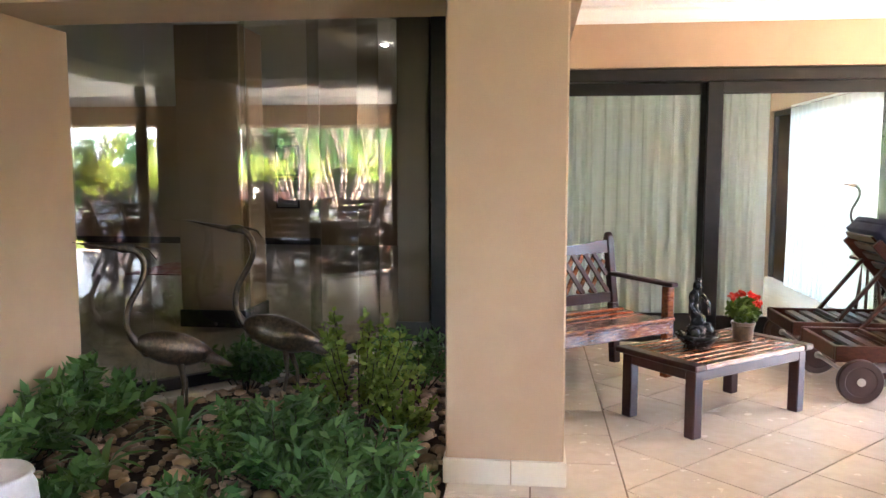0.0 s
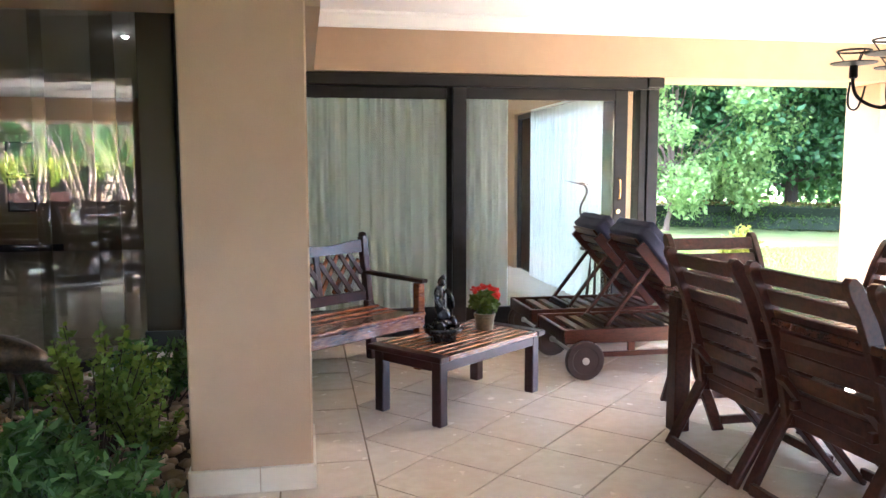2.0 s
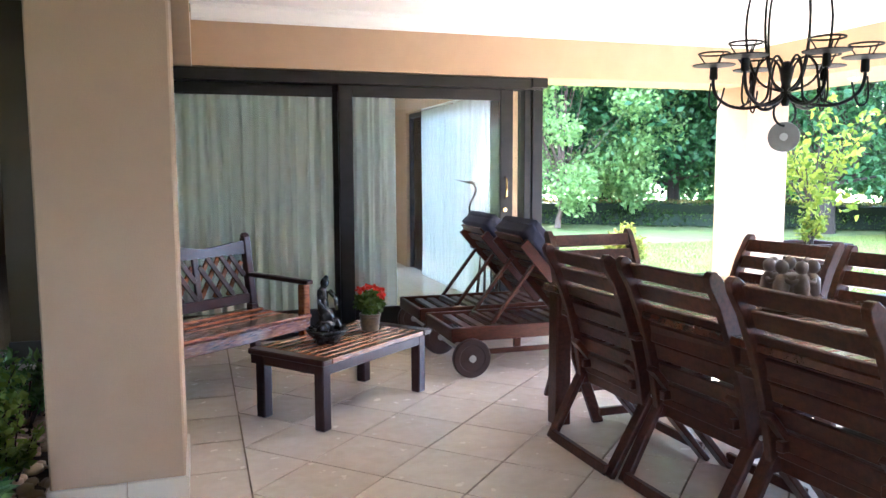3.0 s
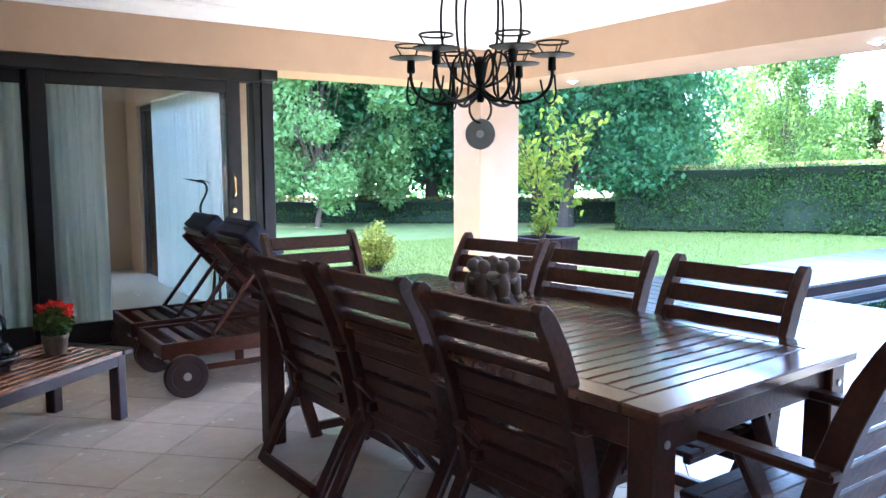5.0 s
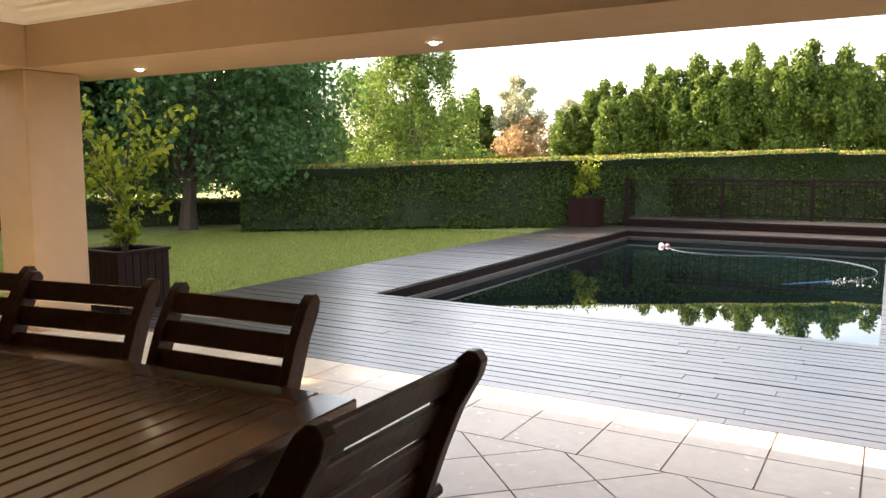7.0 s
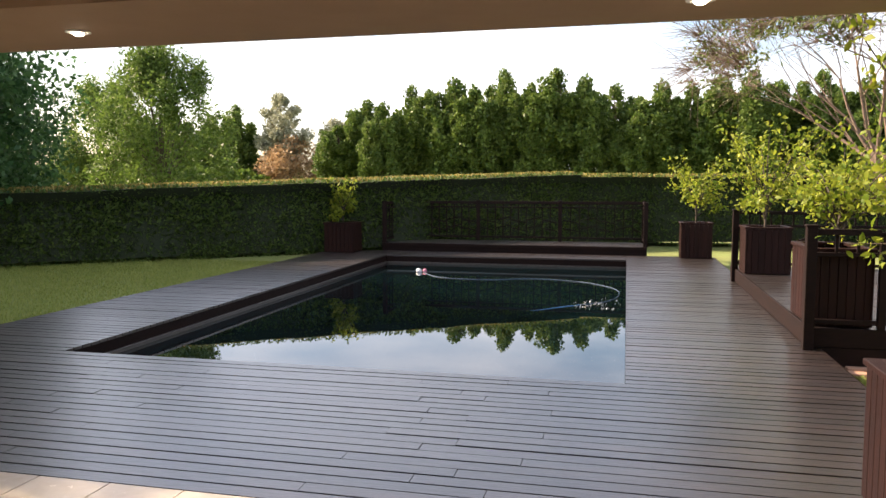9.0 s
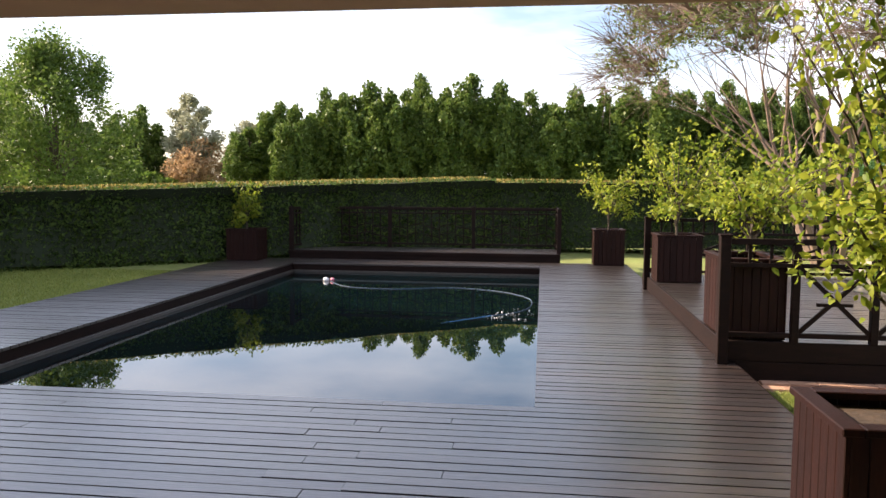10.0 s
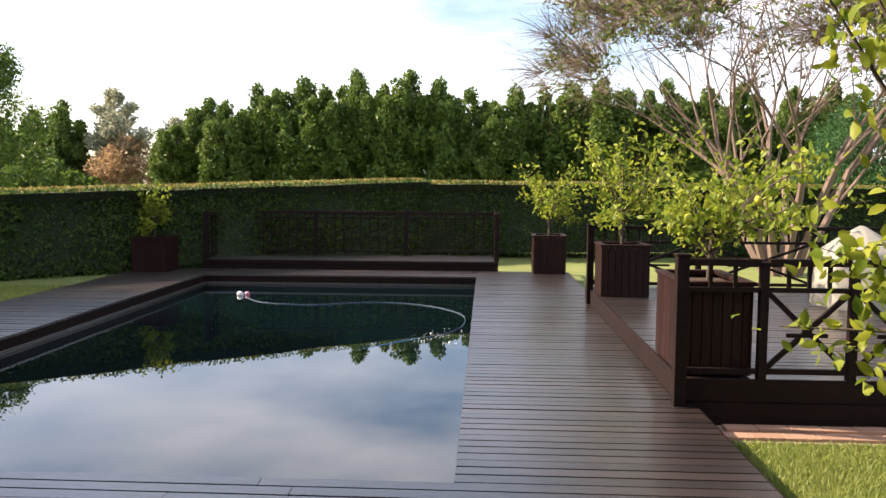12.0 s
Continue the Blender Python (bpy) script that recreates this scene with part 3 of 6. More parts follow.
part("lock", lathe(bmesh.new(), [(0.0005, 0), (0.02, 0), (0.02, 0.01), (0.0005, 0.012)], 14), M_BRASS, front_leaf, "round brass lock").matrix_basis = pose(2.425, DOOR_Y - 0.043, 1.0, 90)
g = part("pane", one_box(2.502, 2.60, DOOR_Y + 0.047, DOOR_Y + 0.053, 0.052, 2.018), M_GLASS, door, "narrow clear side pane")
g.visible_shadow = False
part("jamb", one_box(2.602, 2.665, DOOR_Y - 0.05, DOOR_Y + 0.10, 0.052, 2.018, 0.004), M_FRAME, door)
part("post", one_box(2.67, 2.765, DOOR_Y - 0.07, DOOR_Y + 0.10, 0.052, 2.018, 0.004), M_FRAME, door)
part("post_cap", one_box(2.655, 2.80, DOOR_Y - 0.095, DOOR_Y + 0.10, 2.035, 2.118, 0.006), M_FRAME, door)

tagged(bm_obj("floor_bedroom", one_box(-3.2, 2.76, 6.61, 11.0, -0.3, -0.004), M_TILE), "pale tiled floor of the curtained room", "floor", kind="structure")
# The unseen opening west of this wall is added to back-light the curtains.
wall("wall_bedroom_north", 1.6, 2.9, 11.0, 11.2, -0.1, 2.7)
wall("wall_bedroom_north_head", -0.8, 1.596, 11.0, 11.2, 2.1, 2.7)
wall("wall_bedroom_west", -0.9, -0.70, 6.73, 10.99, -0.1, 2.7)
wall("wall_bedroom_east_low", 2.66, 2.80, 6.73, 6.95, -0.1, 2.7)
wall("wall_bedroom_east_far", 2.66, 2.80, 10.4, 10.99, -0.1, 2.7)
wall("wall_bedroom_east_head", 2.66, 2.80, 6.96, 10.39, 2.1, 2.7)
tagged(bm_obj("ceiling_bedroom", one_box(-0.9, 2.9, 6.73, 11.2, 2.42, 2.60), M_CEIL), "white bedroom ceiling", "ceiling", kind="structure")
win = tagged(new("window_1"), "tall side window of the curtained room", "window", kind="structure")
part("window_frame", one_box(2.70, 2.76, 6.952, 7.01, 0.0, 2.09, 0.004), M_FRAME, win)
part("window_frame", one_box(2.70, 2.76, 10.33, 10.388, 0.0, 2.09, 0.004), M_FRAME, win)
part("window_frame", one_box(2.70, 2.76, 7.012, 10.328, 2.03, 2.09, 0.004), M_FRAME, win)
g = part("pane", one_box(2.727, 2.733, 7.012, 10.328, 0.0, 2.028), M_GLASS, win)
g.visible_shadow = False


def curtain(name, p0, p1, z0, z1, folds, depth, label):
    t = thing(name, label, "curtain")
    p0, p1 = Vector(p0), Vector(p1)
    d = (p1 - p0)
    s = Vector((-d.y, d.x, 0)).normalized()
    n, m = folds * 10, 9
    vs, fs = [], []
    for j in range(m):
        f = j / (m - 1)
        for i in range(n + 1):
            a = i / n
            w = math.sin(2 * math.pi * folds * a + 0.6 * math.sin(7.1 * a * 3) + 0.25 * math.sin(5 * f + a * 20))
            off = depth * (0.6 + 0.4 * f) * (w + 0.35 * math.sin(4.4 * math.pi * folds * a + 2))
            p = p0 + d * a + s * off
            vs.append((p.x, p.y, z1 + (z0 - z1) * f + 0.004 * math.sin(a * 60)))
    for j in range(m - 1):
        for i in range(n):
            k = j * (n + 1) + i
            fs.append((k, k + 1, k + n + 2, k + n + 1))
    c = raw("cloth", vs, fs, M_CURTAIN, t)
    c.data.shade_smooth()
    bm = bmesh.new()
    tube(bm, [p0 + Vector((0, 0, z1 + 0.02)), p1 + Vector((0, 0, z1 + 0.02))], 0.012, 8)
    part("rail", bm, M_CEIL, t)
    return t


curtain("curtain", (-0.60, 6.56, 0), (1.22, 6.56, 0), 0.03, 2.06, 17, 0.10, "cream pleated curtain drawn behind the sliding door")
curtain("curtain", (1.10, 6.46, 0), (1.52, 6.46, 0), 0.03, 2.06, 4, 0.06, "cream pleated curtain gathered beside the door's middle stile")
curtain("curtain", (2.60, 7.05, 0), (2.60, 9.4, 0), 0.03, 2.06, 16, 0.03, "sheer cream curtain across the room's side window")

# ---- bay glazing and the hall behind it ----
BAY = [(-3.30, 3.92), (-2.58, 4.50), (-2.15, 4.94), (-1.82, 5.38), (-1.52, 5.84), (-1.06, 6.60)]
bay = tagged(new("window_2"), "faceted frameless glass wall round the planted bed", "glass wall", kind="structure")
for (xa, ya), (xb, yb) in zip(BAY, BAY[1:]):
    cx, cy, half = (xa + xb) / 2, (ya + yb) / 2, math.hypot(xb - xa, yb - ya) / 2
    # Panes are turned off the facet line to steer what they reflect.
    turn = radians(44 - 2.0 * BAY.index((xa, ya)))
    g = part("pane", one_bar((cx - half * math.cos(turn), cy - half * math.sin(turn), 1.29), (cx + half * math.cos(turn), cy + half * math.sin(turn), 1.29), 0.008, 2.44, 0.0), M_BAYGLASS, bay, "tall frameless glass panel turned to aim its reflection")
    g.visible_shadow = False
    part("bottom_track", one_bar((xa, ya, 0.03), (xb, yb, 0.03), 0.05, 0.075, 0.003), M_FRAME, bay)
    part("stone_sill", one_bar((xa + 0.06, ya - 0.05, -0.045), (xb + 0.06, yb - 0.05, -0.045), 0.16, 0.07, 0.004), M_SKIRT_TILE, bay)
    part("top_track", one_bar((xa, ya, 2.53), (xb, yb, 2.53), 0.06, 0.06, 0.003), M_FRAME, bay)
part("end_post", one_box(-1.10, -0.93, 6.06, 6.70, -0.05, 2.555, 0.004), M_FRAME, bay)
# The pier's dark olive tone carries the shade it stands in.
wall("wall_bay_end", -1.37, -1.12, 6.10, 6.54, -0.05, CEIL - 0.004, mat=M_WALL_DIM, label="end pier of the glass wall, its dimness put into the olive-brown colour")
tagged(bm_obj("baseboard_bay_end", one_box(-1.385, -1.105, 6.085, 6.52, -0.004, 0.15, 0.004), M_SKIRT_DARK), "dark slate skirting of the end pier", "skirting", kind="structure")
wall("wall_bay_head", -0.93, -0.684, 6.40, 6.72, -0.1, CEIL)
tagged(bm_obj("floor_hall", prism([(-9, 3.94), (-3.31, 3.94), (-2.6, 4.53), (-2.17, 4.97), (-1.84, 5.41), (-1.54, 5.87), (-1.09, 6.62), (-1.09, 14.0), (-9, 14.0)], -0.3, -0.002), M_TILE), "polished cream tiled hall floor", "floor", kind="structure")
wall("wall_hall_north", -9.0, -0.9, 14.0, 14.2, -0.1, 2.9)
# These pieces leave an unseen opening, added to let daylight into the hall.
wall("wall_hall_west_low", -9.2, -9.004, 3.9, 9.0, -0.1, 2.9)
wall("wall_hall_west_far", -9.2, -9.004, 9.5, 14.2, -0.1, 2.9)
wall("wall_hall_west_head", -9.2, -9.004, 9.004, 9.496, 2.05, 2.9)
wall("wall_hall_west_sill", -9.2, -9.004, 9.004, 9.496, -0.1, 1.1)
wall("wall_hall_east", -1.08, -0.904, 6.73, 13.99, -0.1, 2.9)
wall("wall_hall_south", -9.0, -4.41, 3.72, 3.93, -0.1, 2.9)
tagged(bm_obj("ceiling_hall", prism([(-9, 3.856), (-0.684, 3.856), (-0.684, 6.72), (-0.92, 6.72), (-0.92, 14.0), (-9, 14.0)], CEIL, 2.72), M_CEIL), "white hall ceiling with a downlight", "ceiling", kind="structure")
# ---- things in the hall behind the bay glass ----
hall_col = tagged(new("hall_column"), "square taupe hall column with a dark skirting", "column", kind="structure")
part("shaft", one_box(-3.32, -2.76, 6.42, 6.98, 0.0, 2.556, 0.006), M_WALL, hall_col)
part("skirting", one_box(-3.335, -2.745, 6.405, 6.995, 0.0, 0.15, 0.004), M_SKIRT_DARK, hall_col, "dark slate skirting")
tagged(bm_obj("baseboard_hall", one_box(-1.10, -1.082, 6.75, 13.98, 0.0, 0.12, 0.003), M_SKIRT_DARK), "dark slate skirting board", "skirting", kind="structure")
tagged(bm_obj("baseboard_hall_north", one_box(-9.0, -4.2, 13.97, 13.995, 0.0, 0.12, 0.003), M_SKIRT_DARK), "dark slate skirting board", "skirting", kind="structure")
downlight(-1.75, 7.6, CEIL)
cornice("trim_cornice_hall", (-1.084, 6.75, 0), (-1.084, 13.98, 0), (-1, 0, 0))


def picture(x, y, z, w, h, turn):
    t = thing("picture", "dark-framed picture on the hall wall", "picture", "hall pictures", at=pose(x, y, z, 0, 0, turn))
    for x0, x1, z0, z1 in ((-w, w, -h, -h + 0.03), (-w, w, h - 0.03, h), (-w, -w + 0.03, -h + 0.031, h - 0.031), (w - 0.03, w, -h + 0.031, h - 0.031)):
        part("frame_bar", one_box(x0, x1, -0.025, 0, z0, z1, 0.003), M_FRAME, t)
    part("print", one_box(-w + 0.031, w - 0.031, -0.01, -0.002, -h + 0.031, h - 0.031), M_CANVAS, t, "pale print")
    return t


picture(-4.8, 13.96, 1.55, 0.22, 0.28, 0)
picture(-4.8, 13.96, 0.95, 0.22, 0.28, 0)
tagged(bm_obj("rug", one_box(-5.6, -4.3, 9.6, 10.9, 0.0, 0.012, 0.004), material("rug_red", (0.32, 0.06, 0.05), 0.95, vary=(((0.5, 0.42, 0.36), 0.8), ((0.15, 0.03, 0.03), 0.6)), scale=7, bump=0.4, bump_scale=120)), "red patterned rug on the hall floor", "rug")
# ---- dining set ----
SET = pose(1.775, 1.44, 0, 0, 0, 3.5)


def dining_table():
    t = thing("dining_table", "long dark-stained slatted hardwood dining table", "table", at=SET)
    W, L, Z = 1.05, 2.36, 0.75
    part("frame_rail", one_box(0, W, 0, 0.12, Z - 0.035, Z, 0.005), M_TABLE, t)
    part("frame_rail", one_box(0, W, L - 0.12, L, Z - 0.035, Z, 0.005), M_TABLE, t)
    part("frame_rail", one_box(0, 0.10, 0.122, L - 0.122, Z - 0.035, Z, 0.005), M_TABLE, t)
    part("frame_rail", one_box(W - 0.10, W, 0.122, L - 0.122, Z - 0.035, Z, 0.005), M_TABLE, t)
    n = 32
    pitch = (L - 0.25) / n
    slat = None
    for i in range(n):
        y = 0.125 + i * pitch
        if slat is None:
            slat = part("slat", one_box(0.103, W - 0.103, 0.004, pitch - 0.005, Z - 0.03, Z - 0.002, 0.003), M_TABLE, t)
        else:
            s = new("slat", slat.data)
            s.parent = t
        (slat if i == 0 else s).location = (0, y, 0)
    for x0, x1, y0, y1 in ((0.05, W - 0.05, 0.05, 0.075), (0.05, W - 0.05, L - 0.075, L - 0.05), (0.05, 0.075, 0.08, L - 0.08), (W - 0.075, W - 0.05, 0.08, L - 0.08)):
        part("apron", one_box(x0, x1, y0, y1, Z - 0.135, Z - 0.037, 0.003), M_WOOD, t)
    part("centre_rail", one_box(W / 2 - 0.04, W / 2 + 0.04, 0.08, L - 0.08, Z - 0.07, Z - 0.032), M_WOOD, t)
    for x in (0.025, W - 0.115):
        for y in (0.025, L - 0.115):
            leg = part("leg", one_box(x, x + 0.09, y, y + 0.09, 0, Z - 0.037, 0.006), M_WOOD, t)
            b = lathe(bmesh.new(), [(0.0005, 0), (0.011, 0), (0.011, 0.004), (0.0005, 0.006)], 10)
            part("bolt", b, M_STEEL, leg, "small steel bolt head").matrix_basis = pose(x + 0.045, y - 0.0005 if y < 1 else y + 0.0905, Z - 0.10, 90 if y < 1 else -90)
    return t


def dining_chair(label):
    """A folding slatted armchair that faces +y; the head of its back lies over the origin."""
    t = thing("dining_chair", label, "chair", "chairs round the dining table")

    def back(z):
        f = (0.97 - z) / 0.70
        return 0.215 * f + 0.03 * math.sin(math.pi * f)

    for sx in (-1, 1):
        bm = bmesh.new()
        zs = [0.27, 0.35, 0.45, 0.55, 0.65, 0.75, 0.85, 0.93, 0.965, 0.985]
        x0, x1 = sx * 0.265 - 0.018, sx * 0.265 + 0.018
        fr, bk = [], []
        for z in zs:
            w = 0.042 if z < 0.95 else (0.034 if z < 0.98 else 0.012)
            c = back(min(z, 0.97)) - (0.012 if z > 0.9 else 0)
            fr.append((c + w, z))
            bk.append((c - w * 0.75, z))
        prof = fr + bk[::-1]
        a = [bm.verts.new((x0, y, z)) for y, z in prof]
        b = [bm.verts.new((x1, y, z)) for y, z in prof]
        n = len(prof)
        for i in range(n):
            j = (i + 1) % n
            bm.faces.new((a[i], a[j], b[j], b[i]))
        for k in range(len(zs) - 1):
            bm.faces.new((a[k], a[k + 1], a[n - 2 - k], a[n - 1 - k]))
            bm.faces.new((b[k + 1], b[k], b[n - 1 - k], b[n - 2 - k]))
        bmesh.ops.recalc_face_normals(bm, faces=bm.faces)
        bmesh.ops.bevel(bm, geom=list(bm.edges), offset=0.003, segments=1, affect="EDGES")
        part("back_post", bm, M_WOOD, t)
        rear = part("leg", one_bar((sx * 0.266, 0.02, 0.0), (sx * 0.284, 0.36, 0.615), 0.028, 0.062, 0.005, up=(1, 0, 0)), M_WOOD, t)
        rear["label"] = "slanting rear leg"
        front = part("leg", one_bar((sx * 0.235, 0.56, 0.0), (sx * 0.235, 0.13, 0.50), 0.028, 0.062, 0.005, up=(1, 0, 0)), M_WOOD, t)
        front["label"] = "slanting front leg"
        arm = bmesh.new()
        box(arm, sx * 0.30 - 0.032, sx * 0.30 + 0.032, 0.10, 0.60, 0.612, 0.642, 0.008)
        part("armrest", arm, M_WOOD, t)
        part("seat_rail", one_box(sx * 0.205 - 0.015, sx * 0.205 + 0.015, 0.16, 0.60, 0.365, 0.405, 0.004), M_WOOD, t)
        part("bolt", lathe(bmesh.new(), [(0.0005, 0), (0.010, 0), (0.010, 0.006), (0.0005, 0.008)], 10), M_STEEL, t).matrix_basis = pose(sx * 0.306, 0.21, 0.36, 0, 90 * sx)
    slat = None
    for i in range(8):
        z = 0.925 - i * 0.088
        a = math.degrees(math.atan2(back(z - 0.04) - back(z + 0.04), 0.08))
        if slat is None:
            slat = part("back_slat", one_box(-0.246, 0.246, -0.009, 0.009, -0.036, 0.036, 0.004), M_WOOD, t)
            s = slat
        else:
            s = new("back_slat", slat.data)
            s.parent = t
        s.matrix_basis = pose(0, back(z) + 0.012, z, a)
    seat = None
    for i in range(6):
        if seat is None:
            seat = part("seat_slat", one_box(-0.226, 0.226, 0, 0.058, 0.406, 0.426, 0.004), M_WOOD, t)
            s = seat
        else:
            s = new("seat_slat", seat.data)
            s.parent = t
        s.location = (0, 0.20 + i * 0.068, -0.006 * i + 0.008)
    part("foot_bar", one_box(-0.251, 0.251, 0.006, 0.036, 0.0, 0.05, 0.004), M_WOOD, t)
    part("stretcher", one_box(-0.22, 0.22, 0.535, 0.56, 0.03, 0.075, 0.004), M_WOOD, t)
    part("stretcher", one_box(-0.275, 0.275, 0.20, 0.225, 0.33, 0.365, 0.004), M_WOOD, t)
    return t


dining_table()
chair = dining_chair("dark-stained slatted wooden folding armchair tucked under the dining table")
chair.matrix_basis = pose(1.557, 3.27, 0, 0, 0, -87.5)
for x, y, a in ((1.624, 2.672, -85.6), (1.655, 2.013, -86), (2.877, 3.405, 100.6), (2.894, 2.724, 100), (2.957, 2.057, 93.6)):
    copy_thing(chair, pose(x, y, 0, 0, 0, a))
tagged(copy_thing(chair, pose(2.145, 4.24, 0, 0, 0, 180)), "dark-stained slatted wooden armchair at the table's far end")
tagged(copy_thing(chair, pose(2.35, 1.045, 0, 0, 0, 1)), "dark-stained slatted wooden armchair at the table's pool end")

def figures():
    bm = bmesh.new()
    lathe(bm, [(0.085, 0), (0.115, 0.004), (0.118, 0.03), (0.10, 0.06), (0.085, 0.09), (0.09, 0.13), (0.08, 0.15), (0.02, 0.152)], 24)
    for k in range(7):
        a = 2 * math.pi * k / 7
        c, s = math.cos(a) * 0.088, math.sin(a) * 0.088
        blob(bm, (c, s, 0.105), (0.034, 0.034, 0.062), 0.1, 2, k)
        blob(bm, (c * 0.98, s * 0.98, 0.188), (0.028, 0.028, 0.031), 0.08, 2, k + 9)
        blob(bm, (c * 1.15, s * 1.15, 0.05), (0.036, 0.036, 0.025), 0.1, 1, k + 5)
        tube(bm, [(c * 1.1, s * 1.1, 0.14), (math.cos(a + 0.45) * 0.108, math.sin(a + 0.45) * 0.108, 0.125), (math.cos(a + 0.9) * 0.097, math.sin(a + 0.9) * 0.097, 0.14)], 0.011, 6)
    ob = bm_obj("table_sculpture", bm, M_CLAY, None, True)
    ob.matrix_basis = pose(2.30, 2.76, 0.751)
    return tagged(ob, "brown carved stone ring of huddled figures on the dining table", "sculpture")


figures()

# ---- chandelier ----


def chandelier(x, y):
    t = thing("chandelier", "black wrought-iron chandelier with candle cups over the table", "chandelier", at=pose(x, y, 0))
    zc = 1.675
    part("hub", lathe(bmesh.new(), [(0.012, zc - 0.0740), (0.022, zc - 0.0444), (0.018, zc + 0.0148), (0.03, zc + 0.0740), (0.012, zc + 0.1036)], 14), M_IRON, t, smooth=True)
    bm = bmesh.new()
    tube(bm, [(0.055 * math.cos(a), 0, zc - 0.0999 + 0.055 * math.sin(a)) for a in [2 * math.pi * k / 20 for k in range(20)]], 0.005, 6, True)
    part("ring", bm, M_IRON, t)
    bm = bmesh.new()
    tube(bm, [(0, 0, zc - 0.1406), (0, 0, 1.49)], 0.0035, 6)
    part("hanger", bm, M_IRON, t)
    d = bmesh.new()
    lathe(d, [(0.014, -0.004), (0.060, -0.004), (0.062, 0), (0.060, 0.004), (0.014, 0.004)], 28)
    part("disc", d, M_SHELL, t, "round grey shell disc with a pale centre").matrix_basis = pose(0, 0, 1.476, 90, 0, -45)
    part("disc_centre", lathe(bmesh.new(), [(0.006, -0.006), (0.016, -0.006), (0.016, 0.006), (0.006, 0.006)], 18), M_CEIL, t, "white bead at the disc's centre").matrix_basis = pose(0, 0, 1.476, 90, 0, -45)
    for k in range(6):
        a = math.pi / 3 * k + 0.3
        ca, sa = math.cos(a), math.sin(a)

        def at(r, z):
            return (ca * r, sa * r, z)
        bm = bmesh.new()
        pts = [at(0.015, zc - 0.030), at(0.06, zc - 0.060), at(0.14, zc - 0.078), at(0.21, zc - 0.068), at(0.262, zc - 0.030), at(0.28, zc + 0.020), at(0.28, zc + 0.068)]
        tube(bm, smooth_path(pts, 4), 0.007, 7)
        arm = part("arm", bm, M_IRON, t, smooth=True)
        bm = bmesh.new()
        pts = [at(0.015, zc + 0.020), at(0.03, zc + 0.090), at(0.07, zc + 0.120), at(0.105, zc + 0.090), at(0.118, zc + 0.020), at(0.13, zc - 0.045), at(0.18, zc - 0.078)]
        tube(bm, smooth_path(pts, 4), 0.005, 6)
        part("scroll", bm, M_IRON, arm, smooth=True)
        bm = bmesh.new()
        pts = [at(0.290, zc + 0.030), at(0.296, zc - 0.040), at(0.288, zc - 0.074), at(0.266, zc - 0.080), at(0.250, zc - 0.050), at(0.236, zc + 0.010)]
        tube(bm, smooth_path(pts, 4), 0.004, 6)
        part("scroll", bm, M_IRON, arm, smooth=True)
        part("candle_socket", lathe(bmesh.new(), [(0.014, zc + 0.0444), (0.017, zc + 0.0518), (0.015, zc + 0.0962)], 12, at(0.28, 0)), M_IRON, arm)
        part("drip_pan", lathe(bmesh.new(), [(0.015, zc + 0.0947), (0.085, zc + 0.1021), (0.088, zc + 0.1058), (0.015, zc + 0.0992)], 20, at(0.28, 0)), M_IRON, arm)
        bm = bmesh.new()
        c = at(0.28, zc + 0.1517)
        tube(bm, [(c[0] + 0.062 * math.cos(b), c[1] + 0.062 * math.sin(b), c[2]) for b in [2 * math.pi * j / 20 for j in range(20)]], 0.004, 6, True)
        part("cup_ring", bm, M_IRON, arm)
        for j in range(3):
            b = 2 * math.pi * j / 3 + 0.5
            bm = bmesh.new()
            tube(bm, [(c[0] + 0.03 * math.cos(b), c[1] + 0.03 * math.sin(b), zc + 0.1036), (c[0] + 0.062 * math.cos(b), c[1] + 0.062 * math.sin(b), zc + 0.1517)], 0.003, 5)
            part("cup_stay", bm, M_IRON, arm)
        bm = bmesh.new()
        tube(bm, smooth_path([at(0.02, zc - 0.0148), at(0.10, zc + 0.0250), at(0.15, zc + 0.1480), at(0.155, zc + 0.3108), at(0.11, zc + 0.4588), at(0.015, zc + 0.5476)], 4), 0.005, 7)
        part("cage_rod", bm, M_IRON, t, smooth=True)
    bm = bmesh.new()
    tube(bm, [(0, 0, zc + 0.54), (0, 0, CEIL - 0.02)], 0.006, 6)
    part("stem", bm, M_IRON, t)
    part("ceiling_rose", lathe(bmesh.new(), [(0.012, CEIL - 0.045), (0.05, CEIL - 0.02), (0.055, CEIL - 0.002)], 18), M_IRON, t)
    return t


chandelier(2.20, 2.72)

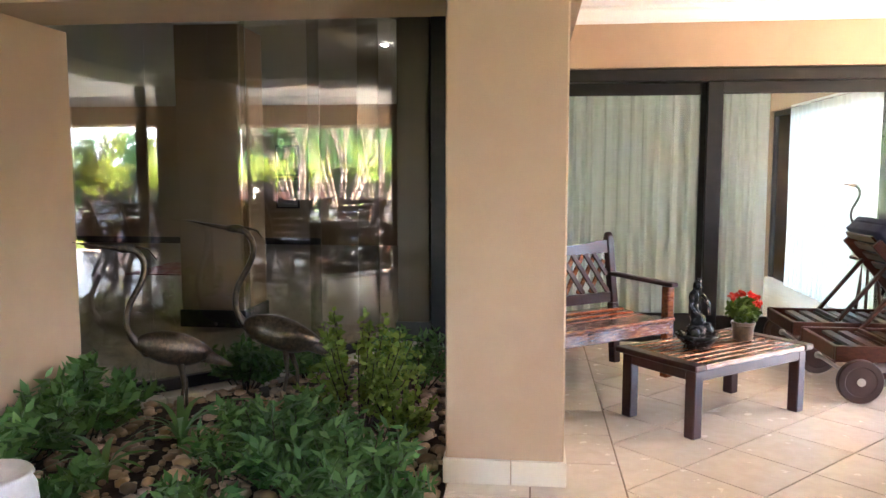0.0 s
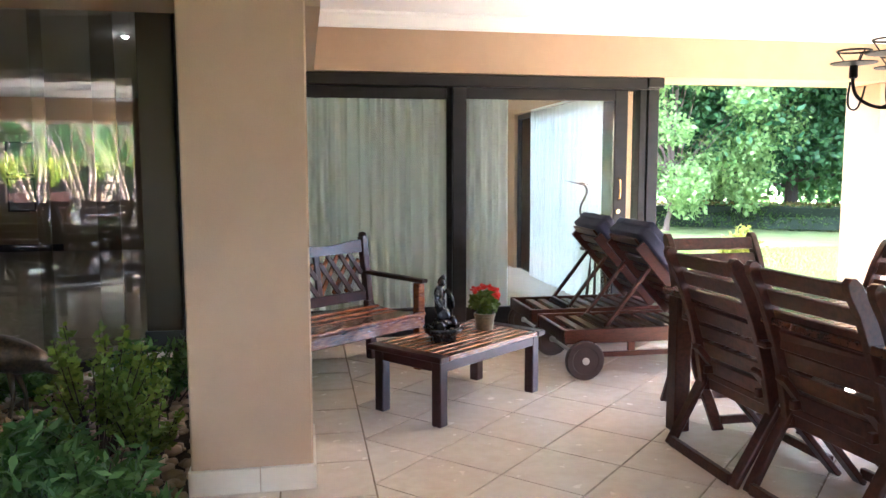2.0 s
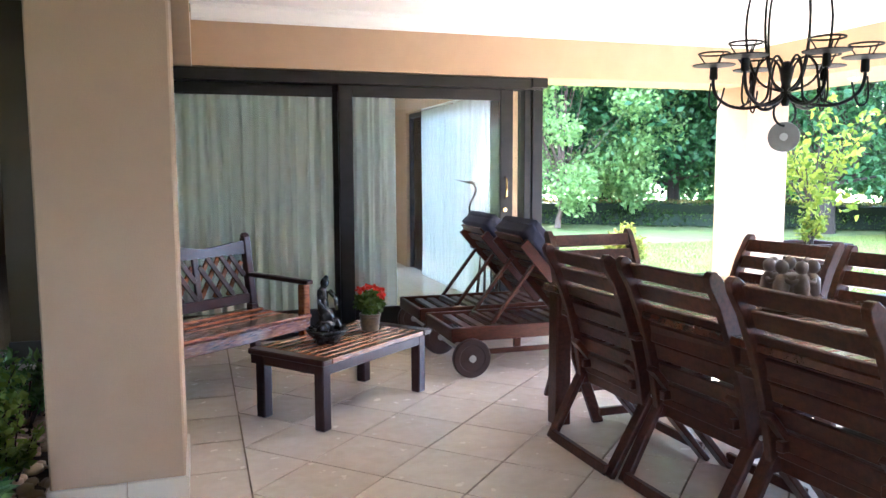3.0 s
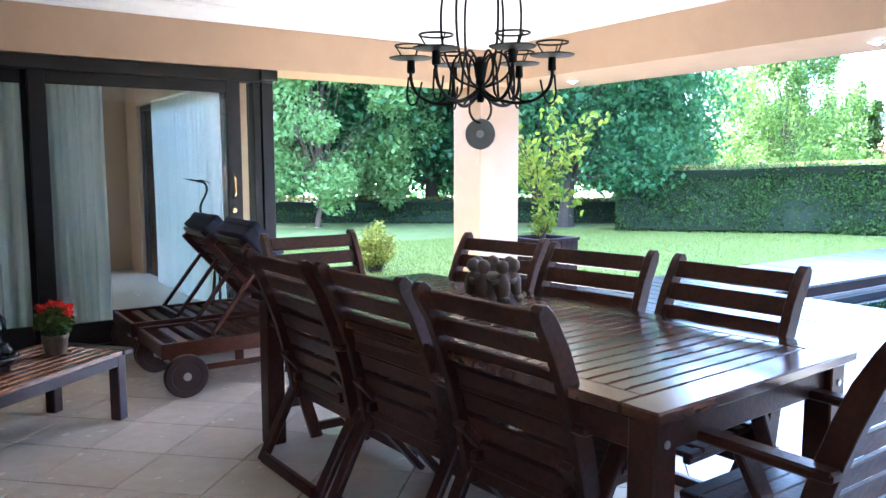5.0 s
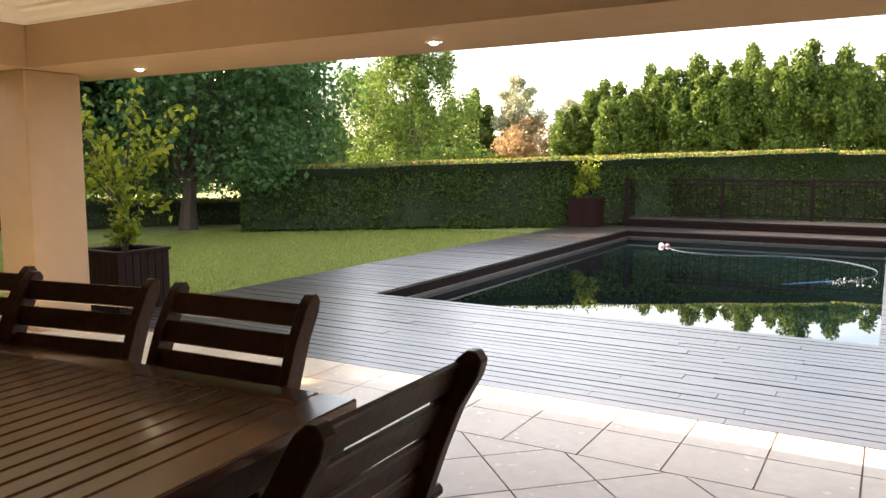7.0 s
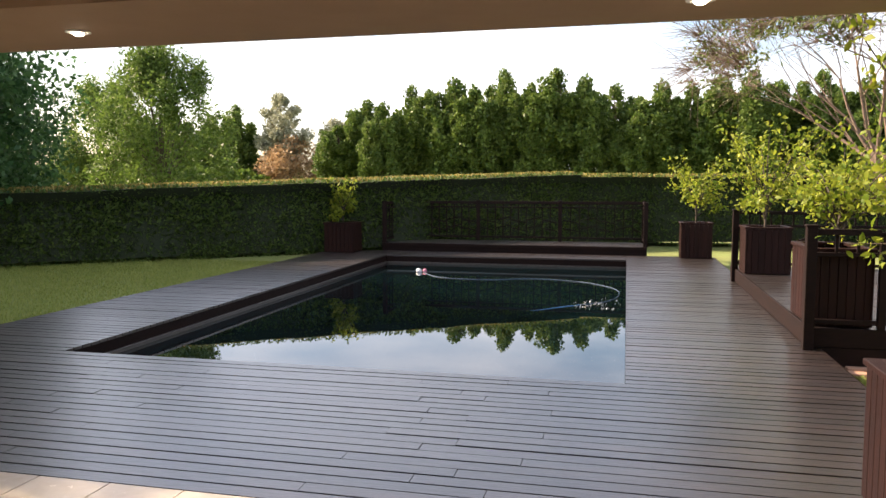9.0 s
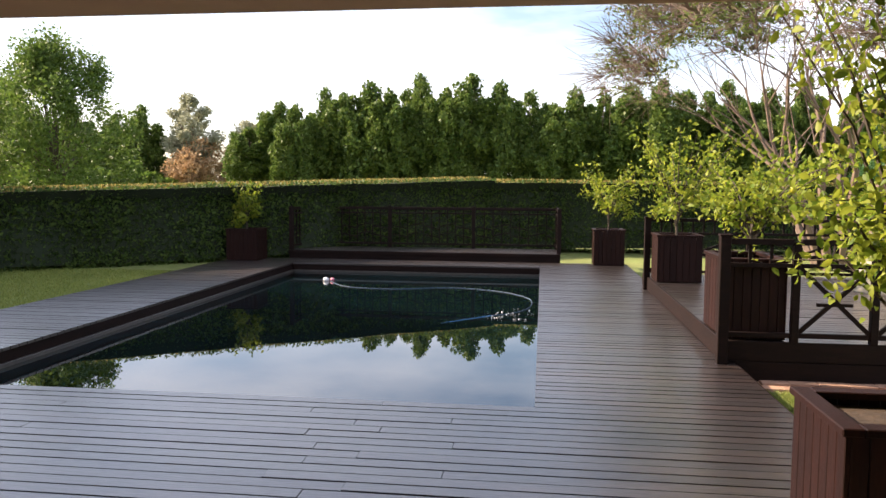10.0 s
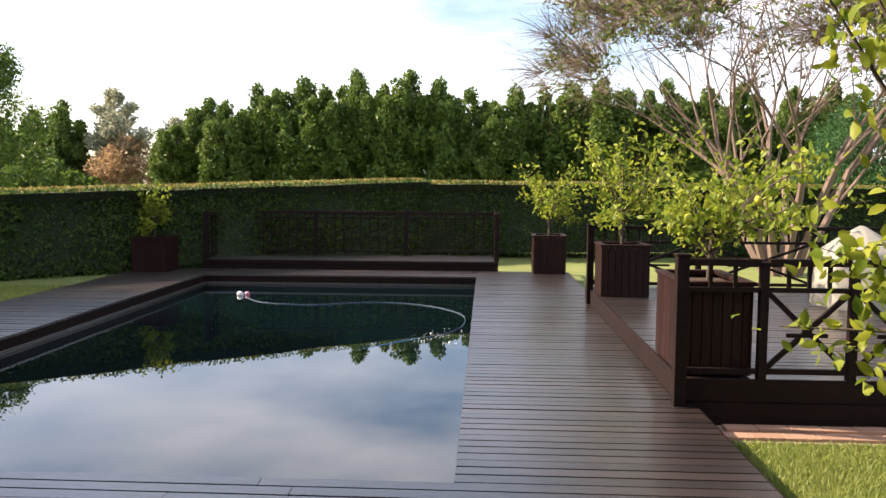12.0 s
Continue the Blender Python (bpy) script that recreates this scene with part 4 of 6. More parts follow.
# ---- coffee table, bench, ornaments ----


def coffee_table():
    t = thing("coffee_table", "low slatted coffee table of varnished sleeper wood", "coffee table", at=pose(0.69, 4.445, 0, 0, 0, 38.7))
    hx, hy, Z = 0.485, 0.275, 0.385
    part("end_rail", one_box(-hx, -hx + 0.075, -hy, hy, Z - 0.032, Z, 0.006), M_BENCH_FRAME, t)
    part("end_rail", one_box(hx - 0.075, hx, -hy, hy, Z - 0.032, Z, 0.006), M_BENCH_FRAME, t)
    n = 9
    w = 2 * hy / n
    sl = None
    for i in range(n):
        if sl is None:
            sl = part("slat", one_box(-hx + 0.077, hx - 0.077, 0.004, w - 0.005, Z - 0.03, Z - 0.001, 0.005), M_BENCH, t)
            s = sl
        else:
            s = new("slat", sl.data)
            s.parent = t
        s.location = (0, -hy + i * w, 0)
    for x0, x1, y0, y1 in ((-hx + 0.04, hx - 0.04, -hy + 0.03, -hy + 0.055), (-hx + 0.04, hx - 0.04, hy - 0.055, hy - 0.03), (-hx + 0.035, -hx + 0.06, -hy + 0.06, hy - 0.06), (hx - 0.06, hx - 0.035, -hy + 0.06, hy - 0.06)):
        part("apron", one_box(x0, x1, y0, y1, Z - 0.09, Z - 0.033, 0.004), M_BENCH_FRAME, t)
    for sx in (-1, 1):
        for sy in (-1, 1):
            part("leg", one_box(sx * (hx - 0.06) - 0.032, sx * (hx - 0.06) + 0.032, sy * (hy - 0.06) - 0.032, sy * (hy - 0.06) + 0.032, 0, Z - 0.033, 0.006), M_BENCH_FRAME, t)
    return t


coffee_table()


def bench():
    """Local x runs along the seat to its end nearest the lounger, y to the back."""
    t = thing("garden_bench", "varnished sleeper-wood bench with a lattice back and arms", "bench", at=pose(0.62, 5.17, 0, 0, 0, 38))
    Lb, D = 1.35, 0.56
    n = 6
    sl = None
    for i in range(n):
        if sl is None:
            sl = part("seat_slat", one_box(-Lb + 0.01, -0.01, 0, 0.088, 0.375, 0.40, 0.008), M_BENCH, t)
            s = sl
        else:
            s = new("seat_slat", sl.data)
            s.parent = t
        s.location = (0, 0.005 + i * 0.091, -0.022 * math.sin(math.pi * i / (n - 1)))
    part("front_rail", one_box(-Lb + 0.06, -0.06, 0.01, 0.045, 0.30, 0.374, 0.006), M_BENCH, t)
    for x in (-Lb + 0.03, -0.03):
        bm = bmesh.new()
        bar(bm, (x, D - 0.03, 0), (x, D, 0.42), 0.06, 0.06, 0.005)
        bar(bm, (x, D, 0.42), (x, D + 0.06, 0.88), 0.055, 0.055, 0.005)
        lathe(bm, [(0.03, 0.88), (0.033, 0.892), (0.02, 0.91), (0.002, 0.915)], 10, (x, D + 0.06, 0))
        part("back_post", bm, M_BENCH_FRAME, t)
        part("front_leg", one_box(x - 0.03, x + 0.03, 0.03, 0.09, 0, 0.595, 0.006), M_BENCH, t)
        part("armrest", one_bar((x, 0.0, 0.61), (x, D + 0.015, 0.625), 0.06, 0.028, 0.006), M_BENCH_FRAME, t)
    bk = lambda z: D + 0.06 * (z - 0.42) / 0.46
    bm = bmesh.new()
    m = 18
    lo, hi = [], []
    for i in range(m + 1):
        x = -Lb + 0.06 + (Lb - 0.12) * i / m
        top = 0.845 + 0.014 * math.cos(4 * math.pi * i / m)
        for dy in (-0.016, 0.016):
            lo.append(bm.verts.new((x, bk(0.77) + dy, 0.77)))
            hi.append(bm.verts.new((x, bk(0.85) + dy, top)))
    for i in range(m):
        a = 2 * i
        bm.faces.new((lo[a], lo[a + 2], hi[a + 2], hi[a]))
        bm.faces.new((lo[a + 3], lo[a + 1], hi[a + 1], hi[a + 3]))
        bm.faces.new((hi[a], hi[a + 2], hi[a + 3], hi[a + 1]))
        bm.faces.new((lo[a + 1], lo[a + 3], lo[a + 2], lo[a]))
    part("top_rail", bm, M_BENCH_FRAME, t, "wavy-topped back rail")
    part("lower_rail", one_box(-Lb + 0.06, -0.06, bk(0.46) - 0.018, bk(0.46) + 0.018, 0.43, 0.50, 0.005), M_BENCH_FRAME, t)
    x0, x1 = -Lb + 0.06, -0.06
    mid = [x0 + (x1 - x0) * k / 3 for k in range(4)]
    for k in range(1, 3):
        part("upright", one_bar((mid[k], bk(0.5), 0.50), (mid[k], bk(0.77), 0.77), 0.045, 0.026, 0.004, up=(0, 1, 0)), M_BENCH_FRAME, t)
    for k in range(3):
        a, b = mid[k] + 0.02, mid[k + 1] - 0.02
        w = b - a
        for f0, f1 in (((0, 0.5), (0.5, 0.77)), ((0.30, 0.5), (0.80, 0.77)), ((0.60, 0.5), (1.0, 0.72)), ((0.0, 0.62), (0.28, 0.77))):
            part("lattice_strip", one_bar((a + w * f0[0], bk(f0[1]) + 0.009, f0[1]), (a + w * f1[0], bk(f1[1]) + 0.009, f1[1]), 0.034, 0.016, 0.003, up=(0, 1, 0)), M_BENCH, t)
        for f0, f1 in (((1, 0.5), (0.5, 0.77)), ((0.70, 0.5), (0.20, 0.77)), ((0.40, 0.5), (0.0, 0.72)), ((1.0, 0.62), (0.72, 0.77))):
            part("lattice_strip", one_bar((a + w * f0[0], bk(f0[1]) - 0.009, f0[1]), (a + w * f1[0], bk(f1[1]) - 0.009, f1[1]), 0.034, 0.016, 0.003, up=(0, 1, 0)), M_BENCH_FRAME, t)
    return t


bench()


def fountain():
    bm = bmesh.new()
    lathe(bm, [(0.06, 0), (0.075, 0.005), (0.07, 0.02), (0.105, 0.05), (0.118, 0.075), (0.112, 0.082), (0.09, 0.062), (0.01, 0.055)], 28)
    for x, y, z, sx, sy, sz in ((0, 0.01, 0.09, 0.062, 0.058, 0.05), (0.01, 0.015, 0.14, 0.048, 0.044, 0.05), (-0.035, -0.03, 0.085, 0.035, 0.03, 0.035), (0.05, -0.02, 0.10, 0.03, 0.03, 0.04), (-0.01, 0.02, 0.20, 0.036, 0.032, 0.06), (-0.012, 0.02, 0.27, 0.032, 0.028, 0.05), (0.0, 0.015, 0.335, 0.024, 0.024, 0.03), (0.012, 0.02, 0.362, 0.014, 0.014, 0.014)):
        blob(bm, (x, y, z), (sx, sy, sz), 0.25, 2, x * 90 + z * 31)
    tube(bm, [(0.02, 0.0, 0.29), (0.055, -0.01, 0.24), (0.045, -0.035, 0.185)], [0.014, 0.012, 0.01], 7)
    tube(bm, [(-0.035, 0.0, 0.29), (-0.058, -0.02, 0.235), (-0.03, -0.045, 0.19)], [0.014, 0.012, 0.01], 7)
    ob = bm_obj("table_fountain", bm, M_FOUNTAIN, None, True)
    ob.matrix_basis = pose(0.575, 4.36, 0.386, 0, 0, 20)
    return tagged(ob, "black resin figurine fountain in a shallow bowl on the coffee table", "fountain")


fountain()


def flower_pot():
    t = thing("flower_pot", "mottled pot of red geraniums on the coffee table", "potted plant", at=pose(0.875, 4.60, 0.386) @ Matrix.Scale(0.86, 4))
    part("pot", lathe(bmesh.new(), [(0.055, 0), (0.06, 0.004), (0.072, 0.10), (0.077, 0.102), (0.077, 0.12), (0.066, 0.12), (0.062, 0.105), (0.005, 0.10)], 24), M_POT, t)
    pts, out = shell_points(420, (0, 0, 0.20), (0.115, 0.115, 0.085), 0.3)
    leaf_mesh("foliage", pts, 0.045, L_MID, t, 0.75, out * 0.6)
    bm = bmesh.new()
    for k in range(9):
        a = k * 2.4
        tube(bm, [(0, 0, 0.10), (0.03 * math.cos(a), 0.03 * math.sin(a), 0.17), (0.07 * math.cos(a), 0.07 * math.sin(a), 0.24)], 0.003, 5)
    part("stem", bm, L_MID, t)
    for c in ((0.03, -0.05, 0.305), (-0.07, 0.0, 0.285), (0.085, 0.03, 0.27), (0.0, 0.07, 0.295), (0.07, -0.07, 0.255)):
        p, o = shell_points(42, c, (0.03, 0.03, 0.022), 0.4)
        leaf_mesh("bloom", p, 0.026, M_RED, t, 0.9, o)
    return t


flower_pot()

# ---- sun loungers ----


def lounger(y0, label):
    """Head and wheels towards -x, foot towards +x; its near side along y = 0."""
    t = thing("sun_lounger", label, "sun lounger", "pair of sun loungers", at=pose(1.57, y0, 0))
    Wd, X0, X1 = 0.64, -0.12, 1.80
    for y in (0.02, Wd - 0.05):
        part("side_rail", one_box(X0, X1, y, y + 0.03, 0.225, 0.32, 0.005), M_LOUNGER, t, "reddish side rail")
        part("lower_rail", one_box(0.05, X1 - 0.1, y + 0.004, y + 0.026, 0.13, 0.165, 0.004), M_LOUNGER, t)
        part("leg", one_box(X1 - 0.16, X1 - 0.09, y + 0.002, y + 0.028, 0, 0.224, 0.004), M_LOUNGER, t)
        for x in (0.32, 0.9, 1.4):
            part("spacer", one_box(x, x + 0.05, y + 0.004, y + 0.026, 0.166, 0.224, 0.003), M_LOUNGER, t)
    part("end_rail", one_box(X0, X0 + 0.03, 0.051, Wd - 0.051, 0.23, 0.315, 0.004), M_LOUNGER, t)
    part("end_rail", one_box(X1 - 0.03, X1, 0.051, Wd - 0.051, 0.23, 0.315, 0.004), M_LOUNGER, t)
    sl = None
    for i in range(17):
        if sl is None:
            sl = part("slat", one_box(0, 0.06, 0.052, Wd - 0.052, 0.285, 0.303, 0.003), M_WOOD, t)
            s = sl
        else:
            s = new("slat", sl.data)
            s.parent = t
        s.location = (0.0 + i * 0.10, 0, 0)
    for y, d in ((-0.03, -1), (Wd + 0.012, 1)):
        w = part("wheel", lathe(bmesh.new(), [(0.02, -0.022), (0.085, -0.018), (0.09, -0.022), (0.122, -0.022), (0.128, -0.014), (0.128, 0.014), (0.122, 0.022), (0.09, 0.022), (0.085, 0.018), (0.02, 0.022)], 32), M_RUBBER, t, "round dark wooden wheel")
        w.matrix_basis = pose(0.0, y, 0.128, 90)
        part("hub", lathe(bmesh.new(), [(0.006, -0.03), (0.022, -0.028), (0.024, 0.028), (0.006, 0.03)], 14), M_STEEL, w, "steel hub washer")
    bm = bmesh.new()
    tube(bm, [(0, -0.03, 0.128), (0, Wd + 0.02, 0.128)], 0.012, 8)
    part("axle", bm, M_STEEL, t)
    # raised backrest, hinged at hx
    hx, hz, a, Lk = 0.86, 0.33, math.radians(131), 0.70
    ux, uz = math.cos(a), math.sin(a)
    nx, nz = uz, -ux

    def at(s, y, off=0.0):
        return (hx + ux * s + nx * off, y, hz + uz * s + nz * off)
    back_f = part("backrest_frame", one_bar(at(0, 0.07), at(Lk, 0.07), 0.032, 0.075, 0.004, up=(nx, 0, nz)), M_LOUNGER, t)
    part("stile", one_bar(at(0, Wd - 0.09), at(Lk, Wd - 0.09), 0.032, 0.075, 0.004, up=(nx, 0, nz)), M_LOUNGER, back_f)
    for i in range(8):
        s = 0.05 + i * 0.095
        part("back_slat", one_bar(at(s, 0.09, 0.012), at(s, Wd - 0.11, 0.012), 0.06, 0.016, 0.003, up=(nx, 0, nz)), M_LOUNGER, back_f)
    for y in (0.11, Wd - 0.14):
        part("prop", one_bar(at(0.52, y, -0.03), (0.20, y, 0.32), 0.022, 0.034, 0.003, up=(0, 1, 0)), M_LOUNGER, back_f)
    part("prop_bar", one_bar((0.20, 0.11, 0.325), (0.20, Wd - 0.14, 0.325), 0.03, 0.025, 0.003), M_LOUNGER, back_f)

    def pad(s0, s1, y0, y1, o0, o1):
        bm = bmesh.new()
        r = bmesh.ops.create_cube(bm, size=1)
        bmesh.ops.subdivide_edges(bm, edges=list(bm.edges), cuts=4, use_grid_fill=True)
        for v in bm.verts:
            f = Vector((v.co.x * 2, v.co.y * 2, v.co.z * 2))
            puff = 1 - 0.35 * max(abs(f.x), abs(f.y)) ** 4
            s, y, o = s0 + (f.x + 1) / 2 * (s1 - s0), y0 + (f.y + 1) / 2 * (y1 - y0), (o0 + o1) / 2 + f.z * (o1 - o0) / 2 * puff
            v.co = Vector(at(s, y, o)) + Vector((0, 0, 0.006 * noise.noise(v.co * 4)))
        return bm
    cu = part("cushion", pad(0.0, Lk + 0.05, 0.03, Wd - 0.05, 0.024, 0.145), M_NAVY, t, "navy canvas back cushion", True)
    part("head_roll", pad(Lk - 0.20, Lk + 0.06, 0.035, Wd - 0.055, 0.11, 0.175), M_NAVY, cu, "navy head pillow", True)
    return t


lounger(4.76, "dark wooden wheeled sun lounger with raised navy cushion")
lounger(5.50, "dark wooden wheeled sun lounger close to the sliding door")

# ---- statues and planted bed ----


def heron(x, y, z, turn, scale, label, mat=M_BRONZE):
    bm = bmesh.new()
    r = bmesh.ops.create_icosphere(bm, subdivisions=3, radius=1)
    for v in r["verts"]:
        k = 1.0 - 0.35 * max(v.co.x, 0) ** 2
        ridge = 0.02 * math.sin(v.co.x * 14 + v.co.y * 5) * math.sin(v.co.z * 11)
        v.co = Vector((v.co.x * 0.225, v.co.y * 0.095 * k, v.co.z * 0.10 * k)) * (1 + ridge)
        v.co += Vector((0, 0, 0.40 - 0.25 * v.co.x))
    bmesh.ops.create_cone(bm, cap_ends=True, segments=10, radius1=0.05, radius2=0.012, depth=0.20, matrix=pose(0.24, 0, 0.30, 0, 118))
    tube(bm, smooth_path([(-0.14, 0, 0.41), (-0.20, 0, 0.445), (-0.25, 0, 0.52), (-0.262, 0, 0.60), (-0.243, 0, 0.68), (-0.20, 0, 0.755), (-0.160, 0, 0.84), (-0.156, 0, 0.915), (-0.195, 0, 0.975), (-0.245, 0, 0.995)], 3), [0.050] * 2 + [0.034, 0.028, 0.024, 0.021] + [0.017] * 19 + [0.019] * 3, 10)
    blob(bm, (-0.25, 0, 0.998), (0.055, 0.024, 0.025), 0.1, 2)
    tube(bm, [(-0.29, 0, 1.000), (-0.40, 0, 1.020), (-0.52, 0, 1.045)], [0.014, 0.009, 0.002], 8)
    tube(bm, [(-0.20, 0, 1.005), (-0.13, 0, 0.985), (-0.09, 0, 0.93)], [0.007, 0.006, 0.002], 6)
    for s in (-1, 1):
        tube(bm, [(0.02, 0.035 * s, 0.33), (0.05 + 0.02 * s, 0.045 * s, 0.18), (0.03 + 0.04 * s, 0.05 * s, 0.0)], [0.02, 0.011, 0.009], 8)
        for f in (-0.5, 0, 0.5):
            tube(bm, [(0.03 + 0.04 * s, 0.05 * s, 0.008), (0.03 + 0.04 * s - 0.08, 0.05 * s + f * 0.07, 0.004)], [0.008, 0.004], 6)
    ob = bm_obj("heron_statue", bm, mat, None, True)
    ob.matrix_basis = pose(x, y, z, 0, 0, turn) @ Matrix.Scale(scale, 4)
    return tagged(ob, label, "statue")


heron(-1.80, 4.55, -0.06, 8, 1.06, "bronze heron statue with an arched neck among pebbles")
heron(-2.33, 4.24, -0.06, 42, 0.98, "smaller bronze heron statue with an upright neck in the bed")
heron(2.60, 7.22, 0.60, 6, 0.62, "small bronze heron statue on a stand inside the curtained room", M_IRON)
stand = thing("plant_stand", "dark wooden stand behind the sliding door", "stand", at=pose(2.62, 7.22, 0))
part("top", lathe(bmesh.new(), [(0.01, 0.575), (0.16, 0.575), (0.165, 0.59), (0.16, 0.598), (0.01, 0.598)], 24), M_WOOD, stand)
for k in range(3):
    part("leg", one_bar((0.13 * math.cos(2.1 * k), 0.13 * math.sin(2.1 * k), 0), (0.05 * math.cos(2.1 * k), 0.05 * math.sin(2.1 * k), 0.574), 0.025, 0.025), M_WOOD, stand)


def pebbles():
    base = bmesh.new()
    bmesh.ops.create_icosphere(base, subdivisions=1, radius=1)
    bv = np.array([v.co[:] for v in base.verts])
    bf = np.array([[v.index for v in f.verts] for f in base.faces])
    base.free()
    n = 2600
    x = -0.72 - 2.3 * rng.random(n)
    y = 2.1 + 3.9 * rng.random(n)
    ok = y < 3.75 + (x + 3.3) * 1.15
    x, y = x[ok], y[ok]
    n = len(x)
    s = 0.016 + 0.03 * rng.random(n) ** 2.2
    a = rng.random(n) * 6.28
    sc = np.stack([s * (0.8 + 0.6 * rng.random(n)), s, s * (0.45 + 0.3 * rng.random(n))], 1)
    v = bv[None] * sc[:, None]
    vx = v[..., 0] * np.cos(a)[:, None] - v[..., 1] * np.sin(a)[:, None] + x[:, None]
    vy = v[..., 0] * np.sin(a)[:, None] + v[..., 1] * np.cos(a)[:, None] + y[:, None]
    vz = v[..., 2] - 0.045 + sc[:, 2:3] * 0.6
    f = bf[None] + (np.arange(n) * len(bv))[:, None, None]
    ob = raw("pebbles", np.stack([vx, vy, vz], -1).reshape(-1, 3), f.reshape(-1, 3), M_PEBBLE)
    ob.data.shade_smooth()
    tagged(ob, "brown and honey river pebbles over the bed", "pebbles", kind="stuff")


pebbles()
bm = blob(bmesh.new(), (0, 0, 0.03), (0.07, 0.055, 0.05), 0.2, 2, 3)
ob = tagged(bm_obj("stone", bm, M_STONE, None, True), "rounded honey-coloured stone lying on the pebbles", "stone")
ob.matrix_basis = pose(-1.86, 3.24, -0.045)
for i in range(16):
    bm = blob(bmesh.new(), (0, 0, 0.02), (0.035 + 0.02 * rng.random(), 0.03 + 0.015 * rng.random(), 0.025), 0.3, 1, i)
    ob = tagged(bm_obj("stone", bm, M_STONE if i % 3 else M_PEBBLE, None, True), "fist-sized brown river stone on the pebbles", "stone", "river stones")
    ob.matrix_basis = pose(-2.3 + 1.5 * rng.random(), 3.0 + 1.1 * rng.random(), -0.04, 0, 0, 360 * rng.random())
bm = lathe(bmesh.new(), [(0.10, 0), (0.16, 0.05), (0.20, 0.16), (0.19, 0.26), (0.17, 0.29), (0.185, 0.31), (0.175, 0.325), (0.15, 0.31), (0.02, 0.28)], 28)
ob = tagged(bm_obj("garden_pot", bm, M_WHITE_POT, None, True), "pale mottled stone pot at the bed's edge", "pot")
ob.matrix_basis = pose(-2.30, 2.66, -0.05) @ Matrix.Scale(0.85, 4)


def bed_shrub(x, y, r, h, n, size, mat, label, width=0.4, name="shrub"):
    t = thing(name, label, "shrub", at=pose(x, y, -0.05))
    bm = bmesh.new()
    pts, outs = [], []
    for k in range(max(7, int(n / 45))):
        a, rr = rng.random() * 6.28, r * math.sqrt(rng.random())
        top = Vector((rr * math.cos(a), rr * math.sin(a), h * (0.55 + 0.45 * rng.random()) * (1 - 0.35 * (rr / r) ** 2)))
        tube(bm, [(0.25 * top.x, 0.25 * top.y, 0), (0.6 * top.x, 0.6 * top.y, 0.5 * top.z), top], [0.006, 0.004, 0.002], 5)
        m = 45
        f = 0.35 + 0.65 * rng.random(m)
        c = np.array(top)[None] * np.stack([0.25 + 0.75 * f, 0.25 + 0.75 * f, f], 1)
        d = rng.normal(size=(m, 3))
        d[:, 2] = np.abs(d[:, 2]) * 0.7
        d /= np.linalg.norm(d, axis=1)[:, None]
        pts.append(c + d * size * 0.55)
        outs.append(d * 1.6)
    part("stem", bm, M_BARK, t)
    leaf_mesh("foliage", np.concatenate(pts), size, mat, t, width, np.concatenate(outs))
    return t


bed_shrub(-1.40, 3.30, 0.40, 0.42, 2000, 0.085, L_BED, "dense dark-green bushy shrub in the bed", 0.30)
bed_shrub(-1.02, 3.10, 0.34, 0.36, 1700, 0.085, L_BED, "dark-green bushy shrub at the bed's corner", 0.30)
bed_shrub(-1.62, 2.75, 0.30, 0.20, 800, 0.08, L_BED, "low dark-green shrub at the bed's front", 0.32)
bed_shrub(-1.22, 4.05, 0.36, 0.74, 1500, 0.045, L_BED2, "pale-green airy shrub with small leaves", 0.6)
bed_shrub(-0.95, 3.85, 0.20, 0.50, 700, 0.045, L_BED2, "pale-green small-leaved shrub against the pillar", 0.6)
bed_shrub(-1.05, 4.75, 0.30, 0.50, 1200, 0.065, L_BED, "dark shrub near the glass wall", 0.35)
bed_shrub(-2.60, 3.75, 0.36, 0.46, 1300, 0.10, L_BED, "broad-leaved shrub by the pier", 0.36)
bed_shrub(-2.68, 3.25, 0.38, 0.36, 1300, 0.10, L_BED, "broad-leaved green shrub at the bed's end", 0.36)
bed_shrub(-2.12, 4.75, 0.28, 0.34, 900, 0.085, L_BED, "green ground shrub under the glass wall", 0.4)
bed_shrub(-1.75, 5.0, 0.22, 0.24, 500, 0.075, L_BED, "low green shrub under the glass wall", 0.4)
bed_shrub(-1.70, 4.15, 0.2, 0.14, 420, 0.05, L_ORANGE, "small rust-leaved ground plant", 0.5)
bed_shrub(-2.35, 2.95, 0.26, 0.24, 700, 0.09, L_BED, "low green shrub beside the stone pot", 0.36)


def strap_plant(x, y, h, n):
    t = thing("strap_leaf_plant", "dark strap-leaved plant arching over the pebbles", "plant", at=pose(x, y, -0.05))
    for k in range(n):
        a = k * 2.4 + rng.random()
        L = h * (0.7 + 0.5 * rng.random())
        vs, fs = [], []
        for i in range(7):
            f = i / 6
            r = L * (0.15 * f + 0.75 * f * f)
            z = L * (1.25 * f - 0.85 * f * f)
            w = 0.018 * (1 - f ** 3)
            for s in (-1, 1):
                vs.append((r * math.cos(a) - s * w * math.sin(a), r * math.sin(a) + s * w * math.cos(a), z + 0.004 * (s == 1)))
        for i in range(6):
            fs.append((2 * i, 2 * i + 1, 2 * i + 3, 2 * i + 2))
        raw("leaf", vs, fs, L_BED, t).data.shade_smooth()
    return t


strap_plant(-2.05, 3.7, 0.42, 13)
strap_plant(-2.2, 3.25, 0.34, 11)
# ---- hedges ----


